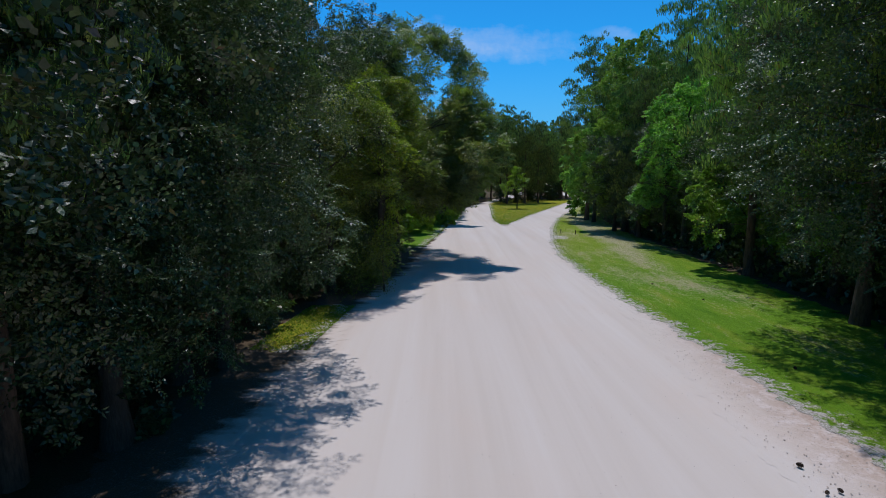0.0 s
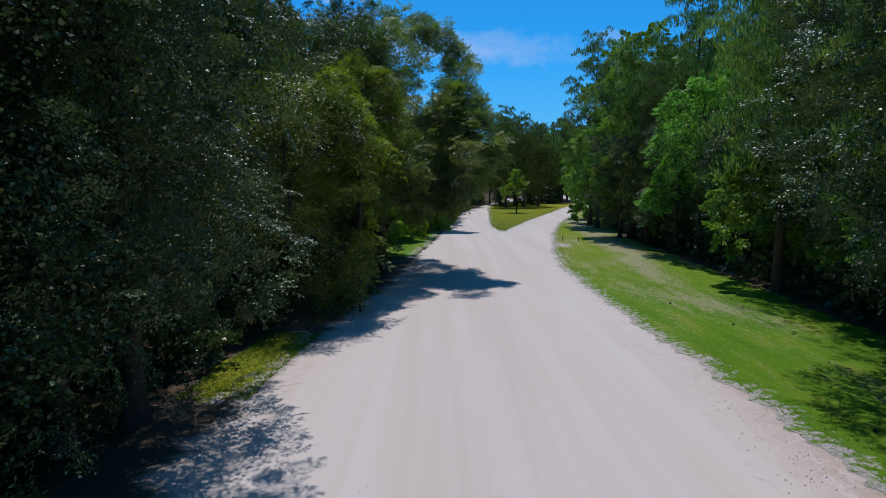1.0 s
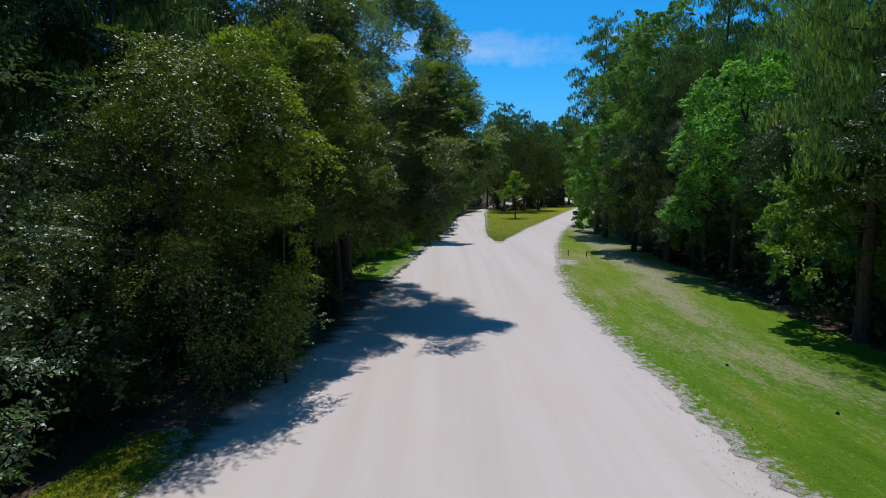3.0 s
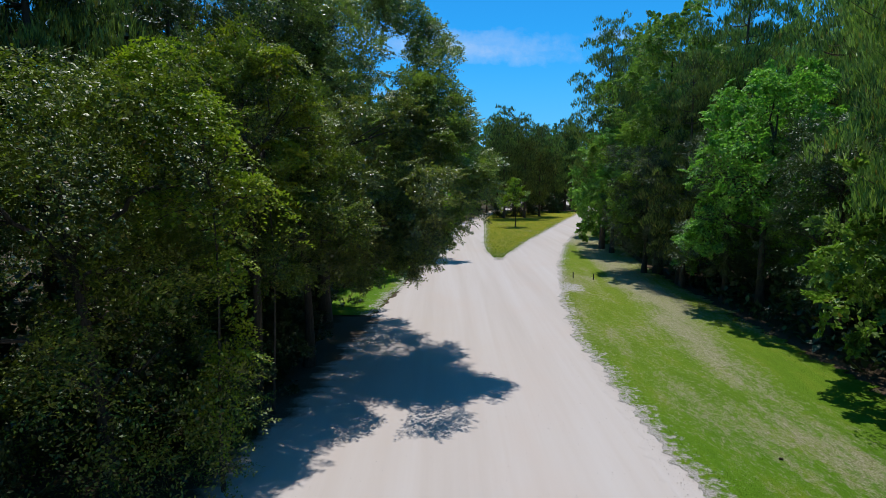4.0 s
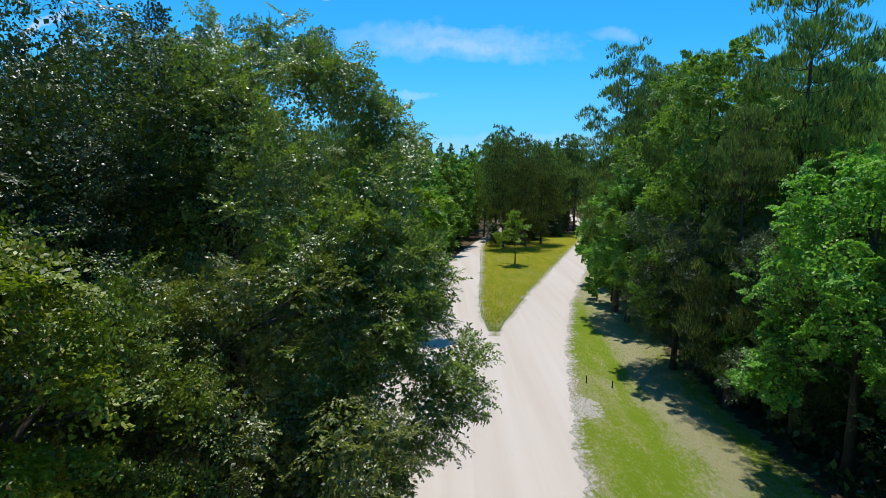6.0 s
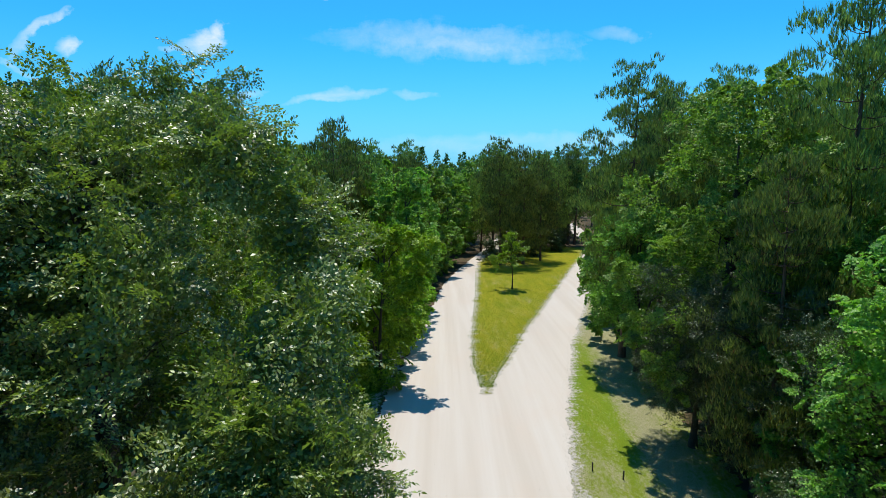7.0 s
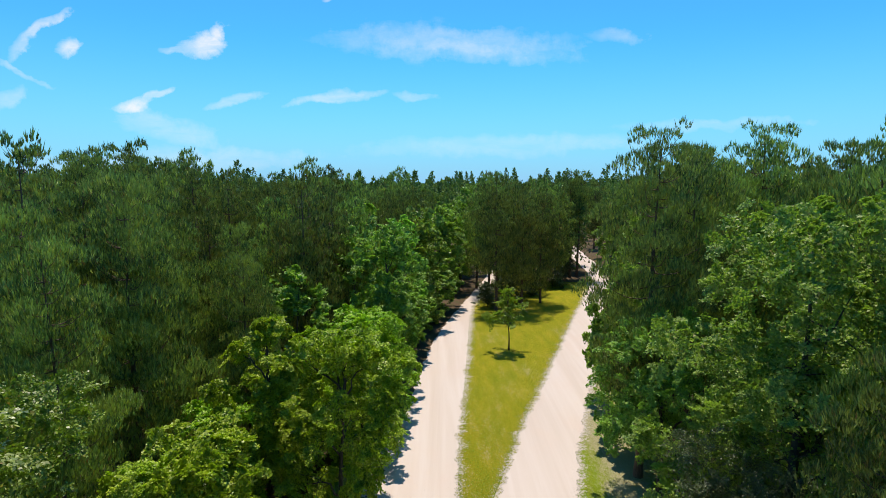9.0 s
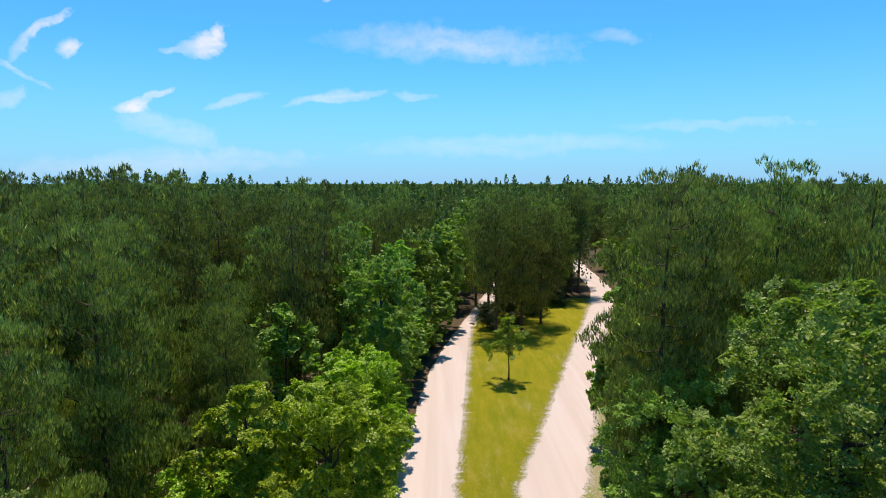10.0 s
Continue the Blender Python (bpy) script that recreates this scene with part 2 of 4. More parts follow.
        sand = ramp(t, fine, [(0.35, (0.27, 0.23, 0.18)), (0.50, (0.50, 0.445, 0.395)), (0.66, (0.66, 0.615, 0.58))])
        c = mix_rgb(t, math_node(t, "MULTIPLY", bare, 4.0, True), c, sand)
        c = mix_rgb(t, math_node(t, "MULTIPLY", math_node(t, "SUBTRACT", 0.54, fine, True), 2.6, True), c, (0.050, 0.085, 0.010))
        principled(t, out, c, 0.9, bump(t, fine, 1.0, 0.05), 0.1)
        return m

    m2 = turf("turf", None), turf("worn_turf", (8.3, 0.118, 1.7)), turf("dry_turf", None, ((0.175, 0.200, 0.008), (0.245, 0.236, 0.010), (0.320, 0.268, 0.020)), 0.80)

    def road_color(t):
        track = noise_tex(t, 0.55, 5.0, 0.6, (1.7, 0.06, 1.0), 0.4)
        blot, grit = noise_tex(t, 0.35, 5.0, 0.6, (1.0, 0.4, 1.0)), noise_tex(t, 60.0, 4.0, 0.75)
        c = ramp(t, track, [(0.28, (0.480, 0.412, 0.352)), (0.50, (0.522, 0.456, 0.400)), (0.74, (0.558, 0.502, 0.455))])
        c = mix_rgb(t, math_node(t, "MULTIPLY", math_node(t, "SUBTRACT", blot, 0.50, True), 1.8, True), c, (0.53, 0.420, 0.345))
        c = mix_rgb(t, math_node(t, "MULTIPLY", math_node(t, "SUBTRACT", 0.42, grit, True), 1.6, True), c, (0.33, 0.28, 0.25))
        return c, track, grit

    m3, t, out = material("sandy_road")
    c, track, grit = road_color(t)
    h = math_node(t, "ADD", math_node(t, "MULTIPLY", track, 1.0), math_node(t, "MULTIPLY", grit, 0.25))
    principled(t, out, c, 0.93, bump(t, h, 0.25, 0.03), 0.2)

    m4, t, out = material("loose_shoulder")
    mid, grit = noise_tex(t, 2.2, 6.0, 0.75), noise_tex(t, 20.0, 5.0, 0.8)
    c = ramp(t, mid, [(0.30, (0.31, 0.225, 0.17)), (0.46, (0.42, 0.325, 0.265)), (0.60, (0.52, 0.435, 0.385)), (0.75, (0.58, 0.53, 0.50))])
    c = mix_rgb(t, math_node(t, "MULTIPLY", math_node(t, "SUBTRACT", 0.46, grit, True), 5.0, True), c, (0.15, 0.115, 0.08))
    rim = t.nodes.new("ShaderNodeAttribute")
    rim.attribute_name = "rim"
    fade = math_node(t, "ADD", math_node(t, "MULTIPLY", rim.outputs["Fac"], 0.9), math_node(t, "MULTIPLY", math_node(t, "SUBTRACT", mid, 0.68), 2.0), True)
    c = mix_rgb(t, fade, road_color(t)[0], c)
    principled(t, out, c, 0.95, bump(t, grit, 0.28, 0.03), 0.2)

    # litter whose dark colour also paints the shade along the road's left edge
    m5, t, out = material("shaded_litter")
    mid, grit = noise_tex(t, 1.6, 6.0, 0.75), noise_tex(t, 22.0, 5.0, 0.75)
    c = ramp(t, grit, [(0.28, (0.030, 0.022, 0.014)), (0.52, (0.085, 0.062, 0.038)), (0.78, (0.20, 0.150, 0.095))])
    rim = t.nodes.new("ShaderNodeAttribute")
    rim.attribute_name = "rim"
    cover = math_node(t, "ADD", math_node(t, "MULTIPLY", rim.outputs["Fac"], 1.7), math_node(t, "MULTIPLY", math_node(t, "SUBTRACT", mid, 0.80), 2.0), True)
    cover = math_node(t, "ADD", cover, math_node(t, "MULTIPLY", math_node(t, "SUBTRACT", grit, 0.5), math_node(t, "MULTIPLY", cover, 1.6)), True)
    principled(t, out, mix_rgb(t, cover, road_color(t)[0], c), 0.95, bump(t, grit, 0.28, 0.03), 0.2)
    return m1, m2, m3, m4, m5


FLOOR, (TURF, WORN_TURF, DRY_TURF), ROAD, SHOULDER, SHADED_LITTER = ground_materials()


def blade_material():
    m, t, out = material("grass_blade")
    geo = t.nodes.new("ShaderNodeNewGeometry")
    c = ramp(t, geo.outputs["Random Per Island"], [(0.0, (0.11, 0.235, 0.013)), (0.60, (0.165, 0.30, 0.017)), (0.92, (0.29, 0.36, 0.04)), (0.985, (0.50, 0.42, 0.20))])
    a = principled(t, None, c, 0.6, None, 0.3)
    tr = t.nodes.new("ShaderNodeBsdfTranslucent")
    t.links.new(c, tr.inputs[0])
    mx = t.nodes.new("ShaderNodeMixShader")
    mx.inputs[0].default_value = 0.5
    t.links.new(a, mx.inputs[1]), t.links.new(tr.outputs[0], mx.inputs[2]), t.links.new(mx.outputs[0], out.inputs[0])
    return m


BLADE = blade_material()


def plain_material(name, dark, light, rough=0.9, scale=30.0):
    m, t, out = material(name)
    n = noise_tex(t, scale, 4.0, 0.6)
    principled(t, out, ramp(t, n, [(0.3, dark), (0.7, light)]), rough, bump(t, n, 0.5, 0.01), 0.25)
    return m


STONE = plain_material("pebble_stone", (0.22, 0.18, 0.15), (0.55, 0.49, 0.43), 0.9, 14.0)
CONE = plain_material("pine_cone_scale", (0.028, 0.018, 0.012), (0.11, 0.07, 0.045), 0.85, 60.0)
STAKE = plain_material("weathered_stake", (0.030, 0.028, 0.026), (0.10, 0.09, 0.08), 0.8, 20.0)


# ---- mesh tools ----
def mesh(name, verts, faces, mat, smooth=False):
    """One mesh from a table of places and a table of faces, all with the same number of corners."""
    verts, faces = np.asarray(verts, dtype=np.float32), np.asarray(faces, dtype=np.int32)
    me = bpy.data.meshes.new(name)
    count, corners = faces.shape
    me.vertices.add(len(verts))
    me.vertices.foreach_set("co", verts.ravel())
    me.loops.add(count * corners)
    me.loops.foreach_set("vertex_index", faces.ravel())
    me.polygons.add(count)
    me.polygons.foreach_set("loop_start", np.arange(0, count * corners, corners, dtype=np.int32))
    if smooth:
        me.polygons.foreach_set("use_smooth", np.ones(count, dtype=bool))
    me.update(calc_edges=True)
    me.materials.append(mat)
    return me


def part(name, me, parent, label=""):
    ob = new(name, me)
    ob.parent = parent
    return tagged(ob, label) if label else ob


def unit(v):
    return v / np.maximum(np.linalg.norm(v, axis=-1, keepdims=True), 1e-6)


def tube(points, radii, sides=7, rng=None, rough=0.0):
    """A tapered limb along a line of points."""
    points, radii = np.asarray(points, float), np.asarray(radii, float)
    k = len(points)
    along = unit(np.gradient(points, axis=0))
    side = unit(np.cross(along, np.array([0.31, 0.17, 0.93]) if abs(along[0][2]) < 0.8 else np.array([1.0, 0.13, 0.05])))
    other = np.cross(along, side)
    a = np.linspace(0, 2 * np.pi, sides, endpoint=False)
    r = radii[:, None] * (1 + (rng.uniform(-rough, rough, (k, sides)) if rng is not None else 0))
    ring = points[:, None, :] + r[..., None] * (np.cos(a)[None, :, None] * side[:, None, :] + np.sin(a)[None, :, None] * other[:, None, :])
    i, j = np.meshgrid(np.arange(k - 1), np.arange(sides), indexing="ij")
    n = (j + 1) % sides
    f = np.stack([i * sides + j, i * sides + n, (i + 1) * sides + n, (i + 1) * sides + j], -1).reshape(-1, 4)
    return ring.reshape(-1, 3), f


def joined(pieces):
    v, f, at = [], [], 0
    for pv, pf in pieces:
        v.append(pv), f.append(pf + at)
        at += len(pv)
    return np.concatenate(v), np.concatenate(f)


def leaves(base, way, normal, length, width):
    """Folded, pointed leaves: four corners each."""
    way = unit(way)
    side = unit(np.cross(normal, way))
    up = np.cross(way, side)
    mid = base + way * (length * 0.45)[:, None]
    w = side * (width * 0.5)[:, None]
    lift = up * (width * 0.16)[:, None]
    v = np.stack([base, mid + w + lift, base + way * length[:, None] - up * (length * 0.10)[:, None], mid - w + lift], 1).reshape(-1, 3)
    f = np.arange(len(base) * 4).reshape(-1, 4)
    return v, f


# ---- trees ----
def auto_lobes(rng, height, base, radius, count, top_heavy=0.45, loose=False):
    """Boughs of uneven size on a loose spiral, with gaps between them."""
    out = []
    for i in range(count):
        f = (i + rng.uniform(0.1, 0.9)) / count
        prof = math.sqrt(max(0.10, 1 - ((f - top_heavy) / 0.66) ** 2))
        a = i * 2.39996 + rng.uniform(-0.6, 0.6)
        d = radius * prof * rng.uniform(0.45, 0.88)
        r = radius * rng.uniform(0.16, 0.33) * (0.7 + 0.3 * prof)
        if loose:
            d, r = radius * prof * rng.uniform(0.35, 1.10), radius * rng.uniform(0.13, 0.30)
        z = min(base + (height - base) * (0.04 + 0.92 * f), height - r * 0.9)
        out.append((d * math.cos(a), d * math.sin(a), max(z, base + r * 0.55), r))
    for i in range(max(3, count // 6)):
        f = rng.uniform(0.25, 0.8)
        out.append((rng.normal(0, 0.12) * radius, rng.normal(0, 0.12) * radius, base + (height - base) * f, radius * 0.34))
    out.append((0, 0, height - radius * 0.30, radius * 0.30))
    return out


def broadleaf(name, seed, height, base, radius, twigs, leaf_len, mat, label, category="tree", lobes=None, count=20,
              trunk_r=0.2, twig_len=0.46, per_twig=11, droop=0.15, top_heavy=0.45, extra=(), slim=0.5, loose=False, full=1.0, crisp=0.0, flat=0.45, keep=None):
    """A broadleaf tree: trunk, limbs to every lobe of the crown, twigs with leaves on the lobes."""
    rng = np.random.default_rng(seed)
    tree = new(name)
    lobes = [q for q in lobes or auto_lobes(rng, height, base, radius, count, top_heavy, loose) if keep is None or keep(q)] + list(extra)
    fork = max(0.5, base + (height - base) * 0.18)
    lean = rng.uniform(-0.25, 0.25, 2)
    h = np.linspace(0, 1, 9)
    spine = np.stack([lean[0] * h ** 2 + 0.10 * np.sin(h * 5 + seed), lean[1] * h ** 2 + 0.10 * np.cos(h * 4 + seed) - 0.10, h * height * 0.86 - 0.25], 1)
    rad = trunk_r * (1 - 0.86 * h) * (1 + 0.55 * np.exp(-h * 16))
    part("trunk", mesh("trunk", *tube(spine, rad, 9, rng, 0.07), OAK_BARK, True), tree)
    order = sorted(range(len(lobes)), key=lambda i: -lobes[i][3])
    for i in order[:9]:
        x, y, z, r = lobes[i]
        end = np.array([x, y, z])
        z0 = min(max(fork * 0.8, z - math.hypot(x, y) * 0.75), height * 0.7)
        start = np.array([np.interp(z0, spine[:, 2], spine[:, 0]), np.interp(z0, spine[:, 2], spine[:, 1]), z0])
        s = np.linspace(0, 1, 7)[:, None]
        line = start * (1 - s) + end * s
        line[:, 2] += (np.sin(s[:, 0] * math.pi) * 0.16 * np.linalg.norm(end - start))
        line[1:-1] += rng.normal(0, 0.06 * r + 0.02, (5, 3))
        r0 = trunk_r * (0.30 + 0.10 * r)
        pieces = [tube(line, np.linspace(r0, 0.02, 7), 6)]
        for _ in range(5):
            k = rng.integers(3, 6)
            tip = end + unit(rng.normal(0, 1, 3)) * r * 0.85
            q = np.linspace(0, 1, 4)[:, None]
            pieces.append(tube(line[k] * (1 - q) + tip * q + np.array([0, 0, 0.08]) * np.sin(q * 3.14), np.linspace(r0 * 0.35, 0.008, 4), 4))
        part("limb", mesh("limb", *joined(pieces), OAK_BARK, True), tree)
    L = np.array(lobes)
    if crisp:
        L[:len(L) - len(extra), :2] *= 1.0 + 0.16 * crisp
        L[:, 3] *= 1.0 - 0.10 * crisp
    L[:, 3] *= full
    weight = L[:, 3] ** 2
    weight = weight * rng.uniform(0.35, 1.4, len(L))
    weight[len(L) - len(extra):] *= 1.9
    sprays = -(-twigs // 11)
    twigs = sprays * 11
    pick = rng.choice(len(L), sprays, p=weight / weight.sum())
    c, r = L[pick, :3], L[pick, 3]
    d = unit(rng.normal(0, 1, (sprays, 3)))
    out_way = unit(c - np.array([0, 0, base + (height - base) * 0.42]))
    d = unit(d + np.array([0, 0, 0.30]))
    flip = np.sum(d * out_way, 1) < -0.25
    d[flip] = unit(d[flip] + 1.3 * out_way[flip])
    rough = 0.74 + 0.36 * rng.random(sprays) ** 0.7
    rough *= 1 + 0.18 * np.sin(d[:, 0] * 7 + pick) * np.cos(d[:, 2] * 6 + pick * 1.7)
    p = c + d * (r * rough)[:, None]
    p[:, 2] = np.maximum(p[:, 2], 0.2)
    # each spray is a flat fan: a branchlet with twigs to both sides, leaves to both sides of every twig
    level = d * np.array([1, 1, 1.0 - 0.6 * flat])
    axis = unit(level + np.array([0, 0, 0.12 - 0.6 * droop]) + rng.normal(0, 0.55 - 0.30 * flat, (sprays, 3)))
    top = unit(np.array([0, 0, 0.55 + 0.30 * flat]) + d * 0.45 + rng.normal(0, 0.50 - 0.30 * flat, (sprays, 3)))
    side = unit(np.cross(top, axis))
    top = np.cross(axis, side)
    k = np.linspace(0, 1, 11)
    reach = twig_len * (1.55 - 0.4 * crisp) * rng.uniform(0.65, 1.35, sprays)
    base_t = p[:, None] + axis[:, None] * ((k[None, :] - 0.45) * reach[:, None])[..., None]
    base_t[..., 2] -= (k ** 2)[None, :] * (reach * droop)[:, None]
    sgn = np.where(np.arange(11) % 2 == 0, 1.0, -1.0)
    sgn[-1] = 0.0
    tw = unit(axis[:, None] * 0.62 + side[:, None] * sgn[None, :, None] * 0.85 + rng.normal(0, 0.16, (sprays, 11, 3)))
    tl = reach[:, None] * (0.62 - 0.30 * k)[None, :] * rng.uniform(0.7, 1.25, (sprays, 11))
    s = np.linspace(0.08, 1.0, per_twig)
    base_p = base_t[:, :, None] + tw[:, :, None] * (s[None, None, :] * tl[..., None])[..., None]
    base_p[..., 2] -= (s ** 2)[None, None, :] * (tl * droop * 0.6)[..., None]
    sg = np.where(np.arange(per_twig) % 2 == 0, 1.0, -1.0)
    across = unit(np.cross(top[:, None], tw))
    shape = (sprays, 11, per_twig, 3)
    way = tw[:, :, None] * 0.55 + across[:, :, None] * sg[None, None, :, None] * 0.75 + rng.normal(0, 0.28, shape)
    nrm = top[:, None, None] + rng.normal(0, 0.50 - 0.2 * flat, shape)
    n = twigs * per_twig
    ln = leaf_len * rng.uniform(0.65, 1.3, n)
    leaf_set = [leaves(base_p.reshape(-1, 3), way.reshape(-1, 3), nrm.reshape(-1, 3), ln, ln * slim)]
    inner = max(200, int(twigs * 2.0))
    pick = rng.choice(len(L), inner, p=weight / weight.sum())
    d = unit(rng.normal(0, 1, (inner, 3)))
    p = L[pick, :3] + d * (L[pick, 3] * 0.78 * rng.random(inner) ** 0.33)[:, None]
    p[:, 2] = np.maximum(p[:, 2], 0.15)
    ln = max(leaf_len * 1.25, 0.09) * rng.uniform(0.7, 1.3, inner)
    leaf_set.append(leaves(p, rng.normal(0, 1, (inner, 3)), d + rng.normal(0, 0.4, (inner, 3)), ln, ln * 0.75))
    part("crown", mesh("crown", *joined(leaf_set), mat), tree)
    return tagged(tree, label, category)


def needles(rng, origin, axis, per, length, width, spread=0.20):
    """Upright brushes: every shoot a bundle of thin needles that share its foot."""
    n = len(origin)
    size = length * rng.uniform(0.7, 1.3, n)
    push = rng.normal(0, spread, (n, per, 3))
    along = rng.uniform(0.6, 1.1, (n, per))
    tip = origin[:, None] + axis[:, None] * (size[:, None] * along)[..., None] + push * (size[:, None] * along * 0.8)[..., None]
    belly = origin[:, None] + axis[:, None] * (size[:, None] * rng.uniform(0.15, 0.55, (n, per)))[..., None] + push * (size * 0.30)[:, None, None]
    belly = belly + unit(np.cross(axis[:, None] + push, rng.normal(0, 1, (n, per, 3)))) * width
    v = np.concatenate([origin[:, None], np.stack([belly, tip], 2).reshape(n, 2 * per, 3)], 1).reshape(-1, 3)
    at = np.arange(n)[:, None] * (2 * per + 1)
    j = np.arange(per)[None, :]
    f = np.stack([at + 0 * j, at + 1 + 2 * j, at + 2 + 2 * j], -1).reshape(-1, 3)
    return v, f


def pine(seed, height, base, radius, whorl_gap, shoots, per, length, width, label, trunk_r=0.2, low_stubs=True):
    """A pine: straight trunk, whorls of limbs that turn up at the ends, each ending in cushions of upright shoots."""
    rng = np.random.default_rng(seed)
    tree = new("pine_tree")
    h = np.linspace(0, 1, 12)
    bend = rng.uniform(-0.4, 0.4, 2)
    spine = np.stack([bend[0] * h ** 2 + 0.07 * np.sin(h * 6 + seed), bend[1] * h ** 2 + 0.07 * np.cos(h * 5), h * height - 0.25], 1)
    limbs, org, axes = [tube(spine, trunk_r * (1 - 0.93 * h) * (1 + 0.4 * np.exp(-h * 22)), 8, rng, 0.05)], [], []

    def cushion(at, size, out_way, count):
        a, r = rng.uniform(0, 6.283, count), np.sqrt(rng.random(count))
        flat = np.stack([np.cos(a) * r, np.sin(a) * r, 0 * a], 1)
        p = at + flat * size * np.array([1.0, 1.0, 0]) + np.stack([0 * a, 0 * a, (0.95 * (1 - r ** 1.5) - 0.35 * r * rng.random(count)) * size], 1)
        p = p + rng.normal(0, 0.06, (count, 3)) + flat * (rng.random((count, 1)) ** 4) * size * 0.5
        org.append(p), axes.append(unit(np.array([0, 0, 1.0]) + flat * 0.24 + out_way * 0.08 + rng.normal(0, 0.09, (count, 3))))

    z = base
    k = 0
    while z < height - 0.7:
        f = (z - base) / (height - base)
        prof = (0.55 + 0.45 * math.sin(min(1.0, f / 0.35) * math.pi / 2)) * (1 - f ** 2.1) ** 0.80
        for i in range(rng.integers(2, 5)):
            if rng.random() < 0.08:
                continue
            a = k * 2.39996 + i * 1.4 + rng.uniform(-0.4, 0.4)
            reach = radius * prof * rng.uniform(0.50, 1.15) + 0.30
            rise = reach * (rng.uniform(0.05, 0.40) + 0.60 * f ** 1.6)
            x0, y0 = np.interp(z, spine[:, 2], spine[:, 0]), np.interp(z, spine[:, 2], spine[:, 1])
            s = np.linspace(0, 1, 6)
            aa = a + rng.uniform(-0.35, 0.35) * s
            line = np.stack([x0 + np.cos(aa) * reach * s, y0 + np.sin(aa) * reach * s, z + rise * s ** 1.7 - 0.10 * reach * np.sin(s * 3.14)], 1)
            limbs.append(tube(line, np.linspace(0.014 + 0.010 * reach, 0.006, 6), 4))
            out_way = np.array([math.cos(a), math.sin(a), 0.0])
            cross = np.array([-math.sin(a), math.cos(a), 0.0])
            for q in np.linspace(1.0, 0.40, 1 + int(reach / 1.15)):
                at = np.array([np.interp(q, s, line[:, c]) for c in range(3)])
                swing = rng.uniform(-1, 1) * 0.55 * (1.15 - q) * reach
                end = at + cross * swing + np.array([0, 0, rng.uniform(0.0, 0.25)])
                if abs(swing) > 0.25:
                    limbs.append(tube(np.linspace(at - out_way * abs(swing) * 0.5, end, 3), np.array([0.016, 0.011, 0.006]), 4))
                size = rng.uniform(0.42, 0.92) * (0.62 + 0.38 * min(1.0, reach / 2.2)) * (1.0 - 0.30 * f ** 3)
                cushion(end, size, out_way, max(4, int(shoots * (size / 0.5) ** 2)))
        z += whorl_gap * rng.uniform(0.7, 1.3)
        k += 1
    up = np.array([0.0, 0.0, 1.0])
    for drop, wide, share in ((1.0, 0.42, 0.6), (0.6, 0.30, 0.45), (0.15, 0.16, 0.25)):
        cushion(spine[-1] - up * drop, wide, up * 0, max(3, int(shoots * share)))
    if low_stubs:
        for i in range(7):
            zz = base * rng.uniform(0.35, 0.98)
            a, ln = rng.uniform(0, 6.28), rng.uniform(0.4, 1.5)
            x0, y0 = np.interp(zz, spine[:, 2], spine[:, 0]), np.interp(zz, spine[:, 2], spine[:, 1])
            s = np.linspace(0, 1, 4)
            limbs.append(tube(np.stack([x0 + math.cos(a) * ln * s, y0 + math.sin(a) * ln * s, zz - 0.12 * ln * s], 1), np.linspace(0.03, 0.006, 4), 4))
    part("trunk", mesh("trunk", *joined(limbs), PINE_BARK, True), tree)
    v, f = needles(rng, np.concatenate(org), np.concatenate(axes), per, length, width)
    part("crown", mesh("crown", v, f, NEEDLE), tree)
    return tagged(tree, label, "tree")


def place(proto, x, y, turn=0.0, size=1.0, tall=1.0, label="", group=""):
    own = proto.scale[0]
    m = pose(x, y, 0, 0, 0, turn) @ Matrix.Diagonal((size / own, size / own, size * tall / own, 1))
    ob = copy_thing(proto, m)
    return tagged(ob, label, group=group)


def stand(ob, x, y, turn=0.0, group=""):
    """Moves a tree that was built at the origin to its place."""
    ob.matrix_basis = pose(x, y, 0, 0, 0, turn)
    return tagged(ob, group=group)


# ---- ground, roads, verges ----
def curve(rows):
    """x along y through the rows (y, x)."""
    ys, xs = np.array([r[0] for r in rows], float), np.array([r[1] for r in rows], float)

    def at(y):
        x = np.interp(y, ys, xs)
        for d in (1.5, 3.0):
            x = 0.5 * x + 0.25 * (np.interp(y - d, ys, xs) + np.interp(y + d, ys, xs))
        return x
    return at


ROAD_LEFT = curve([(-30, -5.6), (0, -4.9), (9, -4.7), (13, -4.2), (19, -3.9), (26, -2.6), (39, -1.1), (49, 0.0), (60, 0.9), (68, 1.8), (78, 2.8),
                   (84, 3.3), (94, 4.7), (103, 6.8), (112, 8.9), (125, 12.0), (147, 17.0), (190, 26.0)])
ROAD_RIGHT = curve([(-30, 5.2), (7, 5.7), (12, 6.2), (17, 6.8), (25, 7.0), (31, 7.3), (36, 7.7), (44, 9.0), (50, 10.0), (56, 11.3), (61, 12.7), (67, 14.2),
                    (74, 16.4), (85, 20.3), (96, 24.0), (107, 28.2), (120, 33.0), (132, 36.5), (145, 37.6), (155, 38.2), (165, 39.5), (190, 42.0)])
ISLAND_LEFT = curve([(56.3, 6.35), (58, 5.95), (62, 5.95), (70, 6.5), (83, 7.6), (98, 8.7), (107, 9.4), (115, 11.6), (125, 15.4), (147, 20.5), (190, 29.5)])
